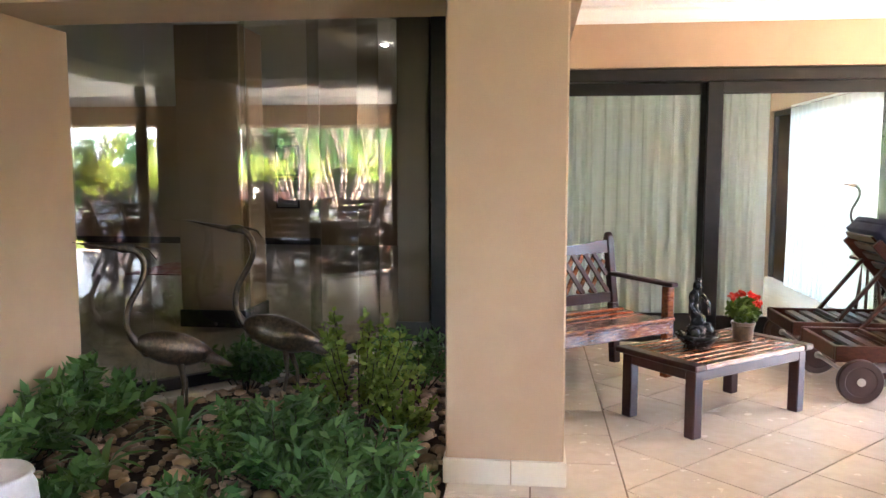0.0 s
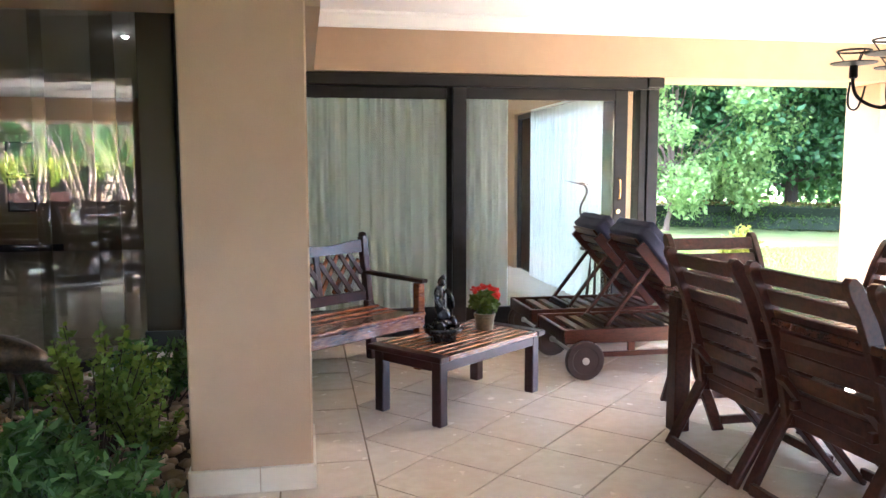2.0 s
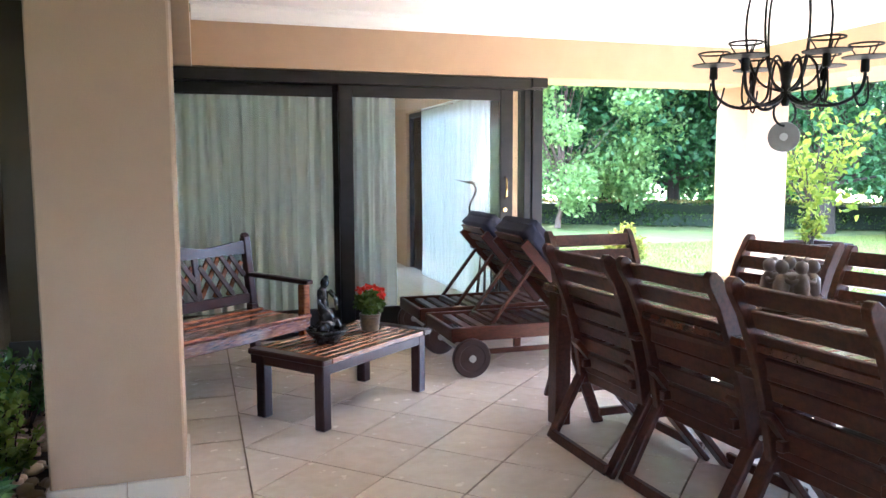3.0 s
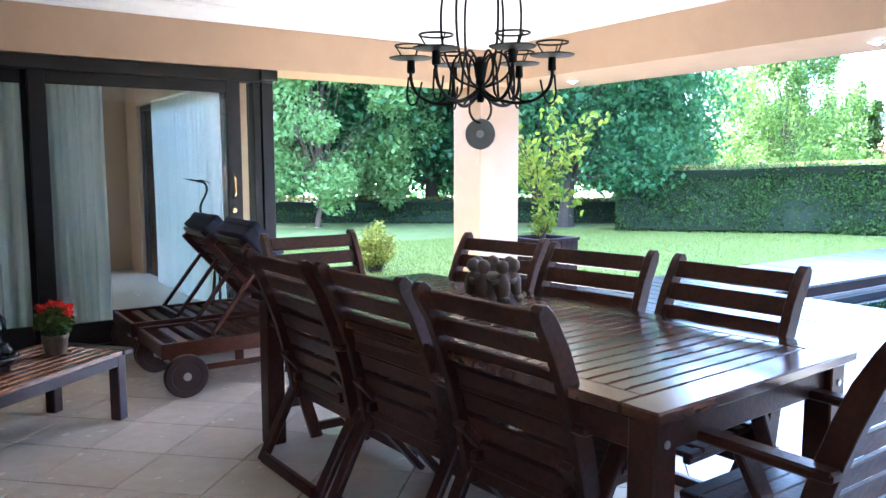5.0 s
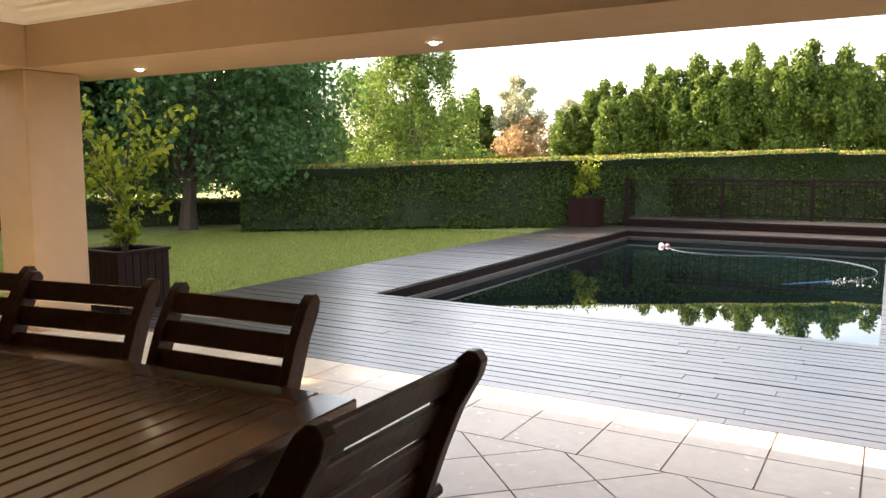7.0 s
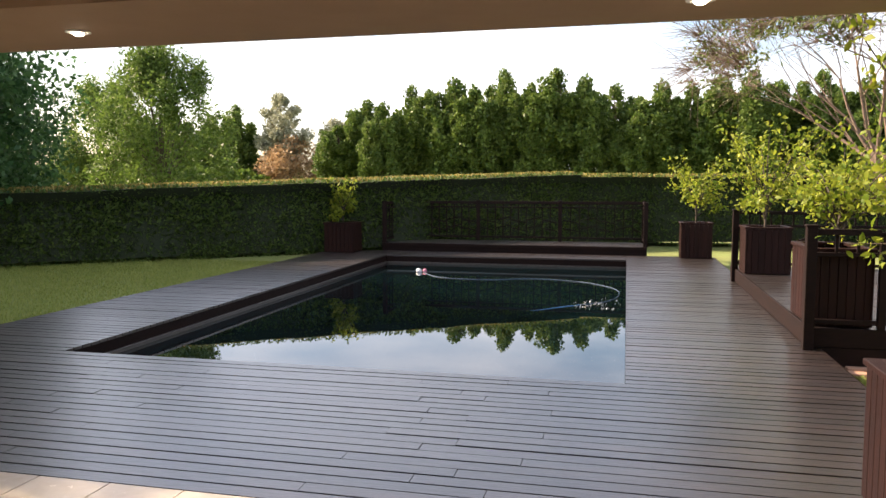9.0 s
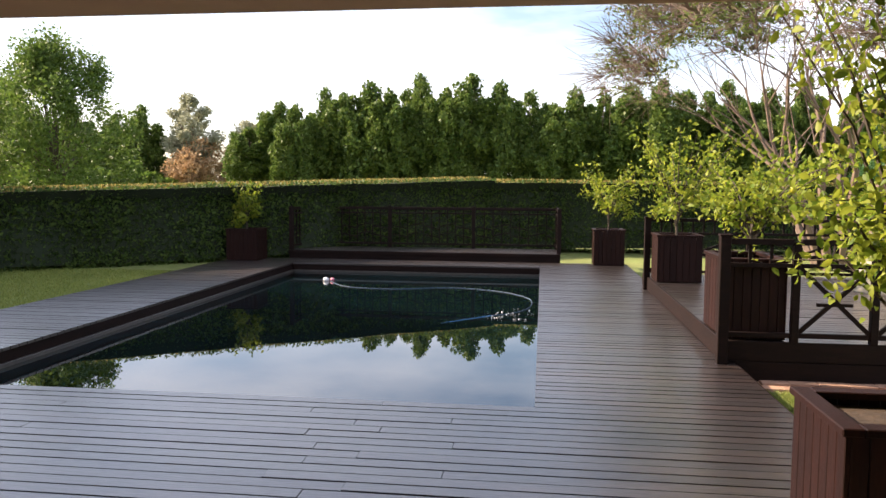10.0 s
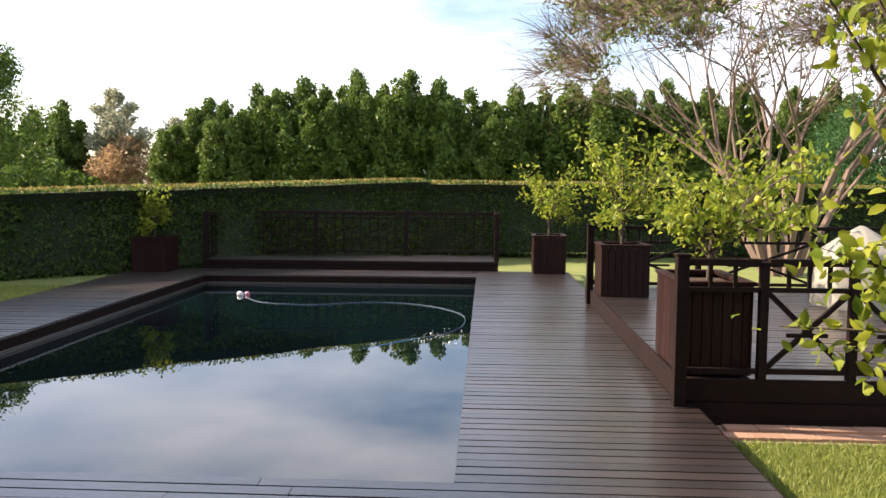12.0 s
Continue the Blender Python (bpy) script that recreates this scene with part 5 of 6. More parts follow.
def hedge(name, p0, p1, z0a, z0b, depth, base, n, label, lumps=0.05):
    """A clipped hedge from p0 to p1 whose top runs from z0a to z0b; depth to the left of its run."""
    t = thing(name, label, "hedge")
    p0, p1 = np.array(p0, float), np.array(p1, float)
    d = p1 - p0
    L = np.linalg.norm(d)
    d /= L
    s = np.array([-d[1], d[0]])
    bm = bmesh.new()
    m = int(L / 0.5) + 1
    rows = []
    for i in range(m + 1):
        f = i / m
        top = z0a + (z0b - z0a) * f
        q = p0 + d * L * f
        ring = []
        for o, z in ((0.10, base + 0.12), (0.07, top - 0.28), (0.28, top - 0.07), (depth - 0.18, top - 0.05), (depth - 0.06, top - 0.14), (depth - 0.10, base + 0.12)):
            w = 0.05 * noise.noise(Vector((f * L * 1.1, o * 3, z * 2)))
            ring.append(bm.verts.new((*(q + s * (o + w)), z + w * 0.6)))
        rows.append(ring)
    for a, b in zip(rows, rows[1:]):
        for k in range(6):
            bm.faces.new((a[k], a[(k + 1) % 6], b[(k + 1) % 6], b[k]))
    bm.faces.new(rows[0])
    bm.faces.new(rows[-1][::-1])
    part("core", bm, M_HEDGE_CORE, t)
    per = (2 * 1.4 + depth)
    u = rng.random(n) * L
    kind = rng.random(n)
    top = z0a + (z0b - z0a) * u / L
    o, z = np.zeros(n), np.zeros(n)
    out = np.zeros((n, 3))
    front = kind < 0.52
    up = (kind >= 0.52) & (kind < 0.86)
    rear = kind >= 0.86
    o[front] = 0.07 + 0.09 * rng.random(front.sum()) ** 1.5
    z[front] = base + 0.05 + rng.random(front.sum()) * (top[front] - base - 0.05)
    out[front, :2] = -s
    o[up] = 0.05 + rng.random(up.sum()) * (depth - 0.1)
    z[up] = top[up] - 0.05 + 0.06 * rng.random(up.sum())
    out[up, 2] = 1
    o[rear] = depth - 0.08
    z[rear] = base + 0.1 + rng.random(rear.sum()) * (top[rear] - base - 0.1)
    out[rear, :2] = s
    wob = lumps * np.array([noise.noise(Vector((a * 0.8, b * 1.4, c * 1.3))) for a, b, c in zip(u, o, z)])
    o += wob
    z += wob * 0.6
    corner = np.clip((z - (top - 0.26)) / 0.26, 0, 1)
    o = np.where(front, o + 0.24 * corner ** 2, o)
    out[:, 2] += np.where(front, corner * 1.2, 0)
    end = int(n * 0.06)
    q = p0[None] + d[None] * u[:, None] + s[None] * o[:, None]
    pts = np.concatenate([q, z[:, None]], 1)
    ends = []
    for f in (0, 1):
        e = rng.random((end, 2))
        tz = z0a if f == 0 else z0b
        qq = p0[None] + d[None] * (L * f + (0.02 if f else -0.02)) + s[None] * (0.08 + e[:, :1] * (depth - 0.16))
        ends.append(np.concatenate([qq, base + 0.05 + e[:, 1:] * (tz - base - 0.08)], 1))
    pts = np.concatenate([pts, *ends])
    out = np.concatenate([out, np.repeat([[-d[0], -d[1], 0]], end, 0), np.repeat([[d[0], d[1], 0]], end, 0)])
    # Three quarters of the top leaves get the painted sunlit colour.
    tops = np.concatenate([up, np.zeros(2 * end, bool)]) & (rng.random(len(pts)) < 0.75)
    leaf_mesh("foliage", pts[~tops], 0.075, L_HEDGE, t, 0.55, out[~tops] * 0.9)
    leaf_mesh("sunlit_top", pts[tops], 0.075, L_HEDGE_SUNLIT, t, 0.55, out[tops] * 0.9)
    return t


# Near-black core: the shade between the leaves is put into its colour.
M_HEDGE_CORE = material("hedge_inner_shade", (0.012, 0.022, 0.008), 0.95, vary=(((0.02, 0.03, 0.012), 0.6),), scale=6, bump=0.8, bump_scale=18)
hedge("hedge", (22.0, 1.6), (12.75, 11.75), 1.70, 1.28, -1.3, -0.1, 46000, "long clipped dark-green hedge with a sunlit top")
hedge("hedge", (24.0, -14.0), (21.7, 3.0), 1.56, 1.66, -1.3, -0.15, 40000, "clipped green hedge behind the far railing")
hedge("hedge", (15.6, 12.6), (-4.0, 27.0), 0.55, 0.55, -1.0, -0.15, 18000, "low dark hedge under the garden trees")
hedge("hedge", (-0.4, 17.0), (-9.0, 17.0), 1.15, 1.15, -1.0, -0.1, 9000, "clipped hedge outside the hall")

# ---- trees ----


def tree(name, at, height, crown, trunk_r, clear, clumps, per, size, leaf, bark, label, lean=0.0, width=0.55, squash=0.8, clump_r=0.32, inner=0.35, parent_kind="tree"):
    """A tapered trunk that forks into limbs, each ending in clumps of leaves."""
    t = thing(name, label, parent_kind, at=pose(*at))
    bm = bmesh.new()
    top = Vector((lean, 0, clear + (height - clear) * 0.55))
    tube(bm, [(0, 0, -0.1), (0.03, 0.02, clear * 0.5), (lean * 0.4, 0, clear), top], [trunk_r * 1.25, trunk_r, trunk_r * 0.8, trunk_r * 0.25], 9)
    cz, ch = (height + clear) / 2, (height - clear) / 2
    pts, outs = [], []
    for k in range(clumps):
        f, a = rng.random() ** 0.9, rng.random() * 6.283
        rr = crown * math.sin(math.pi * (0.22 + 0.74 * f)) ** 0.7 * (0.35 + 0.65 * rng.random() ** 0.6)
        c = np.array([lean + rr * math.cos(a), rr * math.sin(a), clear + 0.25 + f * (height - clear - 0.5)])
        if k < clumps * 0.45:
            s = Vector((lean * 0.5, 0, clear + (c[2] - clear) * 0.35 * rng.random()))
            m = (s + Vector(c)) / 2 + Vector((0, 0, 0.12 * height * (rng.random() - 0.3)))
            tube(bm, [s, m, Vector(c)], [trunk_r * 0.26, trunk_r * 0.14, trunk_r * 0.04], 5)
        r = crown * clump_r * (0.7 + 0.6 * rng.random())
        p, o = shell_points(per, c, (r, r, r * squash), inner)
        pts.append(p)
        outs.append(o)
    part("trunk", bm, bark, t)
    leaf_mesh("crown", np.concatenate(pts), size, leaf, t, width, np.concatenate(outs) * 0.5, 0.4)
    return t


t1 = tree("tree", (8.0, 16.6, -0.05), 7.5, 2.3, 0.065, 0.4, 130, 420, 0.125, L_LIGHT, M_PALE_BARK, "slender light-green tree with a pale trunk", 0.2, clump_r=0.26)
t2 = tree("tree", (10.2, 18.4, -0.05), 11.0, 3.8, 0.22, 1.0, 150, 420, 0.16, L_DARK, M_BARK, "large dark-green shade tree on the lawn's edge", 0.3)
t3 = tree("tree", (12.7, 13.3, -0.05), 6.8, 3.3, 0.17, 0.9, 120, 430, 0.13, L_DARK, M_BARK, "broad dark-green tree behind the hedge's end", 0.2)
t4 = tree("tree", (32.0, 19.9, -0.05), 7.0, 3.2, 0.15, 0.9, 110, 240, 0.15, L_MID, M_BARK, "feathery mid-green tree beyond the hedge", clump_r=0.2, squash=1.5)
for x, y, a, k, s in ((3.5, 21.5, 40, t2, 0.95), (13.0, 22.0, 150, t2, 0.8), (18.5, 21.0, 250, t2, 0.62), (-2.5, 26.5, 300, t2, 1.0), (5.2, 19.6, 210, t1, 0.9), (11.6, 17.2, 80, t3, 1.05), (-8, 28, 10, t2, 0.9), (17.2, 16.0, 310, t3, 0.72), (37.0, 26.5, 120, t4, 0.9)):
    c = copy_thing(k, pose(x, y, -0.05, 0, 0, a))
    c.scale = (s, s, s)


def column_tree(at, h, r, label):
    """A dense evergreen of several upright lobes with a knobbly outline."""
    t = thing("evergreen_tree", label, "tree", "evergreen screen", at=pose(*at))
    bm = bmesh.new()
    tube(bm, [(0, 0, -0.1), (0, 0, h * 0.5), (0.05, 0, h * 0.85)], [0.14, 0.09, 0.02], 7)
    lobes = [(0, 0, 1.0)] + [(r * 0.62 * math.cos(b), r * 0.62 * math.sin(b), 0.70 + 0.24 * rng.random()) for b in (0.4, 1.5, 2.7, 3.9, 5.1)]
    pts, outs = [], []
    for k in range(230):
        sp = lobes[k % len(lobes)]
        f = rng.random() ** 0.62
        z = 0.4 + f * (h * sp[2] - 0.75)
        taper = 1.0 if f < 0.55 else 1.0 - 0.76 * ((f - 0.55) / 0.45) ** 1.4
        rr = r * 0.46 * taper * (0.45 + 0.65 * rng.random())
        a = rng.random() * 6.28
        c = np.array([sp[0] * (0.75 + 0.25 * f) + rr * math.cos(a), sp[1] * (0.75 + 0.25 * f) + rr * math.sin(a), z])
        q = r * (0.16 + 0.09 * rng.random()) * (0.88 + 0.12 * taper)
        p, o = shell_points(95, c, (q, q, q * 1.35), 0.6)
        pts.append(p)
        outs.append(o + [0, 0, 0.6])
        if k % 6 == 0:
            tube(bm, [(0, 0, z * 0.8), c], [0.03, 0.01], 5)
    part("trunk", bm, M_BARK, t)
    leaf_mesh("crown", np.concatenate(pts), 0.19, L_CONE, t, 0.62, np.concatenate(outs) * 0.6)
    return t


ev = [column_tree((43, y, -0.1), h, r, "dense upright evergreen in a tall garden screen") for y, h, r in ((3.9, 7.5, 1.75), (9.3, 7.1, 1.8), (-4.1, 6.8, 1.7))]
for i, (y, h) in enumerate(((16.0, 4.4), (14.5, 5.7), (13.2, 5.4), (12.0, 6.4), (10.8, 6.1), (8.1, 6.1), (6.8, 7.1), (5.3, 6.2), (2.5, 6.5), (1.0, 6.2), (-0.3, 5.4), (-1.3, 6.2), (-2.8, 6.0), (-5.4, 6.4), (-7.0, 6.1), (-8.8, 6.5), (-10.6, 6.0), (-12.6, 6.4), (-14.6, 6.1), (-16.6, 6.3))):
    c = copy_thing(ev[i % 3], pose(43 + 0.9 * math.sin(i * 2.3), y, -0.1, 0, 0, 67 * i))
    c.scale = (0.84, 0.84, 1.08 * h / (7.5, 7.1, 6.8)[i % 3])
for x, y, k in ((55, 28.6, 0.98), (56, 31.2, 0.9), (54.5, 33.5, 1.0)):
    c = copy_thing(ev[0], pose(x, y, -0.1, 0, 0, 40 * k))
    c.scale = (1.0, 1.0, k)
gum = tree("gum_tree", (55, 24.9, -0.1), 8.0, 1.8, 0.2, 3.0, 46, 170, 0.24, L_GUM, M_PALE_BARK, "tall grey-green gum tree far beyond the garden", clump_r=0.34)
tree("rust_tree", (54, 23.9, -0.1), 4.7, 2.3, 0.12, 0.9, 40, 160, 0.22, L_ORANGE, M_PALE_BARK, "rust-leaved tree far beyond the hedge")
c = copy_thing(gum, pose(55.5, 21.0, -0.1, 0, 0, 120))
c.scale = (0.9, 0.9, 0.76)


def bare_tree(x, y):
    t = thing("bare_tree", "wide half-bare tree with pale pinkish forking branches", "tree", at=pose(x, y, -0.15))
    r2 = random.Random(5)
    tips = []

    def grow(bm, p, d, length, rad, depth):
        pts, rr = [p], [rad]
        for i in range(3):
            d = (d + Vector((r2.uniform(-1, 1), r2.uniform(-1, 1), r2.uniform(-0.5, 0.7))) * 0.16).normalized()
            p = p + d * length / 3
            pts.append(p)
            rr.append(rad * (1 - 0.13 * (i + 1)))
        tube(bm, pts, rr, 6 if depth < 2 else 4)
        if depth >= 5:
            tips.append(p)
            for k in range(16):
                nd = (d + Vector((r2.uniform(-1, 1), r2.uniform(-1, 1), r2.uniform(-0.9, 0.4))) * 0.9).normalized()
                e = p + nd * r2.uniform(0.35, 1.25)
                tube(bm, [p, p.lerp(e, 0.5) + Vector((0, 0, 0.05)), e], [0.008, 0.006, 0.003], 3)
            return
        for k in range(3 if depth < 2 else 2):
            nd = (d + Vector((r2.uniform(-1, 1), r2.uniform(-1, 1), r2.uniform(-0.35, 0.5))) * 0.62).normalized()
            grow(bm, pts[-1 if k < 2 else -2], nd, length * r2.uniform(0.62, 0.85), rr[-1] * 0.68, depth + 1)

    for k in range(9):
        bm = bmesh.new()
        a = k * 0.7 + 0.3
        grow(bm, Vector((0.25 * math.cos(a), 0.25 * math.sin(a), -0.1)), Vector((0.42 * math.cos(a), 0.42 * math.sin(a), 1)).normalized(), 2.35, 0.095, 0)
        part("limb", bm, M_PALE_BARK, t)
    tips_a = np.array([p[:] for p in tips if p.z > 3.2])
    reach = np.hypot(tips_a[:, 0], tips_a[:, 1])
    sel = tips_a[rng.random(len(tips_a)) < np.where(reach > 2.4, 0.62, 0.2)]
    pts = np.repeat(sel, 40, 0) + rng.normal(size=(len(sel) * 40, 3)) * [0.24, 0.24, 0.10]
    leaf_mesh("crown", pts, 0.14, L_SPRAY, t, 0.32)
    return t


bare_tree(19.2, -5.6)
c = copy_thing(t3, pose(28, -11.5, -0.15, 0, 0, 200))
c.scale = (0.62, 0.62, 0.62)
hedge("hedge", (-12, -11.0), (22.0, -13.0), 1.4, 1.4, -1.2, -0.2, 14000, "clipped hedge along the garden's open side")
for x, y, a, s in ((-6, -19, 30, 0.7), (12, -19, 260, 0.7)):
    c = copy_thing(t4, pose(x, y, -0.15, 0, 0, a))
    c.scale = (s, s, s)



def woods(name, p0, p1, h0, h1, depth, n, size, leaf, label):
    """Far trees that stand too close to count: many crowns of loose leaves in one mesh."""
    p0, p1 = np.array(p0, float), np.array(p1, float)
    pts, outs = [], []
    m = int(np.linalg.norm(p1 - p0) / 1.3)
    for k in range(m):
        f = (k + rng.random()) / m
        h = (h0 + (h1 - h0) * f) * (0.7 + 0.45 * rng.random())
        c = p0 + (p1 - p0) * f + rng.normal(size=2) * depth
        for j in range(6):
            z = h * (0.12 + 0.16 * j)
            r = 1.5 * (1 - 0.10 * j)
            p, o = shell_points(n // (m * 6) + 1, (c[0] + rng.normal() * 0.5, c[1] + rng.normal() * 0.5, z), (r, r, h * 0.16), 0.5)
            pts.append(p)
            outs.append(o)
    return tagged(leaf_mesh(name, np.concatenate(pts), size, leaf, None, 0.6, np.concatenate(outs) * 0.5), label, "woods", kind="stuff")


woods("far_woods", (-32, 27), (24, 27.5), 7.5, 5.5, 1.4, 52000, 0.34, L_DARK, "dense dark-green woods beyond the lawn")
woods("far_woods", (24, 33), (62, 26), 3.0, 2.6, 1.2, 20000, 0.34, L_MID, "green scrub beyond the long hedge")
woods("far_woods", (50, 14), (47, -40), 3.4, 4.2, 1.4, 26000, 0.34, L_DARK, "dark woods behind the evergreen screen")

# ---- planters and lemon trees ----


def planter(x0, x1, y0, y1, z0, z1, label, slats=7):
    t = thing("planter_box", label, "planter", "slatted planter boxes", at=pose(x0, y0, z0))
    W, D, H = x1 - x0, y1 - y0, z1 - z0
    part("liner", one_box(0.022, W - 0.022, 0.022, D - 0.022, 0.01, H - 0.06), M_SOIL, t, "dark soil-filled liner")
    for k in range(slats):
        for axis in (0, 1):
            Ln = W if axis == 0 else D
            a, b = k * Ln / slats + 0.002, (k + 1) * Ln / slats - 0.002
            for far in (0, 1):
                if axis == 0:
                    bm = one_box(a, b, D - 0.02 if far else 0.0, D if far else 0.02, 0.0, H - 0.032, 0.003)
                else:
                    a2, b2 = max(a, 0.021), min(b, D - 0.021)
                    bm = one_box(W - 0.02 if far else 0.0, W if far else 0.02, a2, b2, 0.0, H - 0.032, 0.003)
                part("slat", bm, M_PLANTER, t)
    for x0_, x1_, y0_, y1_ in ((-0.015, W + 0.015, -0.015, 0.06), (-0.015, W + 0.015, D - 0.06, D + 0.015), (-0.015, 0.06, 0.061, D - 0.061), (W - 0.06, W + 0.015, 0.061, D - 0.061)):
        part("rim", one_box(x0_, x1_, y0_, y1_, H - 0.03, H, 0.004), M_PLANTER, t)
    return t


def lemon_tree(x, y, z, h, r, n_br, per, size, label, fruits=0, seed=1, bias=(0, 0), leaf=L_LEMON):
    t = thing("lemon_tree", label, "lemon tree", "potted lemon trees", at=pose(x, y, z))
    q = random.Random(seed)
    bm = bmesh.new()
    stem_top = Vector((0.04 + bias[0] * 0.1, 0.02 + bias[1] * 0.1, h * 0.30))
    tube(bm, [(0, 0, -0.08), (0.015, -0.01, h * 0.2), stem_top], [0.018, 0.015, 0.012], 7)
    pts, outs, fr = [], [], []
    for k in range(n_br):
        a = k * 2.4 + q.uniform(-0.4, 0.4)
        f = q.random()
        s = Vector((0.02, 0.0, h * 0.05)).lerp(stem_top, q.random() ** 0.5)
        rr = r * (0.45 + 0.6 * q.random())
        e = Vector((rr * math.cos(a) + bias[0] * r, rr * math.sin(a) + bias[1] * r, s.z + (h - s.z) * (0.05 + 0.95 * f)))
        m = s.lerp(e, 0.5) + Vector((0, 0, 0.08 * h))
        tube(bm, [s, m, e], [0.009, 0.006, 0.002], 5)
        u = 0.30 + 0.72 * rng.random(per)
        c = (1 - u)[:, None] ** 2 * np.array(s)[None] + 2 * ((1 - u) * u)[:, None] * np.array(m)[None] + (u ** 2)[:, None] * np.array(e)[None]
        d = rng.normal(size=(per, 3))
        d /= np.linalg.norm(d, axis=1)[:, None]
        pts.append(c + d * size * 0.75 + rng.normal(size=(per, 3)) * r * 0.06)
        outs.append(d)
        if len(fr) < fruits:
            fr.append((m.lerp(e, q.random() * 0.6)) + Vector((0, 0, -0.06)))
    part("trunk", bm, M_BARK, t)
    broad_leaf_mesh("crown", np.concatenate(pts), size, leaf, t, 0.52, np.concatenate(outs) * 0.8, 0.15)
    for c in fr:
        b = bmesh.new()
        bmesh.ops.create_icosphere(b, subdivisions=2, radius=0.03, matrix=Matrix.Translation(c) @ Matrix.Diagonal((1, 1, 1.2, 1)))
        part("lemon", b, M_LEMON, t, "ripening yellow-green lemon", True)
    return t


planter(5.70, 6.285, 6.33, 6.90, 0.003, 0.575, "dark slatted wooden planter box on the deck beside the column")
lemon_tree(5.99, 6.62, 0.53, 1.62, 0.62, 21, 40, 0.085, "sunlit young lemon tree in a planter by the column", 0, 2)
lemon_tree(5.92, 6.50, 0.53, 0.42, 0.16, 7, 30, 0.07, "leafy young shoots at the lemon tree's foot", 0, 9)
planter(17.15, 17.72, 5.78, 6.40, 0.003, 0.62, "dark slatted wooden planter box at the pool's far corner")
lemon_tree(17.43, 6.09, 0.57, 0.95, 0.36, 15, 45, 0.085, "small lemon tree in the planter by the far hedge", 0, 3)
planter(17.50, 18.05, -1.26, -0.69, 0.003, 0.68, "dark slatted wooden planter box beside the platform")
lemon_tree(17.77, -0.97, 0.63, 1.40, 0.72, 20, 48, 0.08, "lemon tree in the planter beside the platform", 4, 4, (-0.1, -0.2))
planter(13.45, 14.0, -1.86, -1.27, 0.19, 0.83, "dark slatted wooden planter box on the raised deck")
lemon_tree(13.7, -1.55, 0.78, 1.50, 0.92, 30, 50, 0.075, "fruiting lemon tree in the raised deck's planter", 8, 5, (-0.05, -0.15))
planter(9.47, 10.29, -1.75, -1.25, 0.19, 0.87, "red-brown slatted planter box behind the railing post")
lemon_tree(9.9, -1.55, 0.82, 1.10, 0.85, 32, 52, 0.065, "bushy fruiting lemon tree behind the railing", 9, 6, (0.1, -0.35))
planter(5.50, 6.04, -1.32, -0.75, 0.003, 0.64, "red-brown slatted planter box at the deck's near edge")
lemon_tree(5.80, -1.12, 0.60, 1.90, 0.70, 70, 75, 0.05, "near lemon tree with large sunlit leaves", 3, 7, (0.10, -0.28))

# golden conifer on the lawn
bed_shrub(5.26, 9.06, 0.32, 0.72, 3200, 0.06, L_GOLD, "golden-green dwarf conifer growing on the lawn", 0.35, "dwarf_conifer")

# ---- railings ----


def post(parent, x, y, z0, z1, w=0.075):
    p = part("post", one_box(x - w / 2, x + w / 2, y - w / 2, y + w / 2, z0, z1, 0.004), M_DECK_SIDE, parent)
    part("post_cap", one_box(x - w / 2 - 0.008, x + w / 2 + 0.008, y - w / 2 - 0.008, y + w / 2 + 0.008, z1, z1 + 0.018, 0.004), M_DECK_SIDE, p)
    return p


def lattice_run(parent, a, b, z0, z1):
    """Top and bottom rails with a squared lattice between two posts."""
    a, b = Vector((*a, 0)), Vector((*b, 0))
    d = b - a
    for z, h in ((z1 - 0.03, 0.06), (z1 - 0.13, 0.03), (z0 + 0.08, 0.04)):
        part("rail", one_bar(a + Vector((0, 0, z)), b + Vector((0, 0, z)), 0.04, h, 0.003), M_DECK_SIDE, parent)
    n = max(3, int(d.length / 0.17))
    for i in range(1, n):
        p = a + d * i / n
        part("baluster", one_bar(p + Vector((0, 0, z0 + 0.10)), p + Vector((0, 0, z1 - 0.06)), 0.022, 0.022, 0.0), M_DECK_SIDE, parent)
    for i in range(0, n, 2):
        p, q = a + d * (i + 0.1) / n, a + d * min(i + 1.9, n - 0.1) / n
        for z in (z0 + 0.28, z0 + 0.46):
            part("cross_strip", one_bar(p + Vector((0, 0, z)), q + Vector((0, 0, z + 0.06 * (i % 4 - 1))), 0.02, 0.022, 0.0), M_DECK_SIDE, parent)


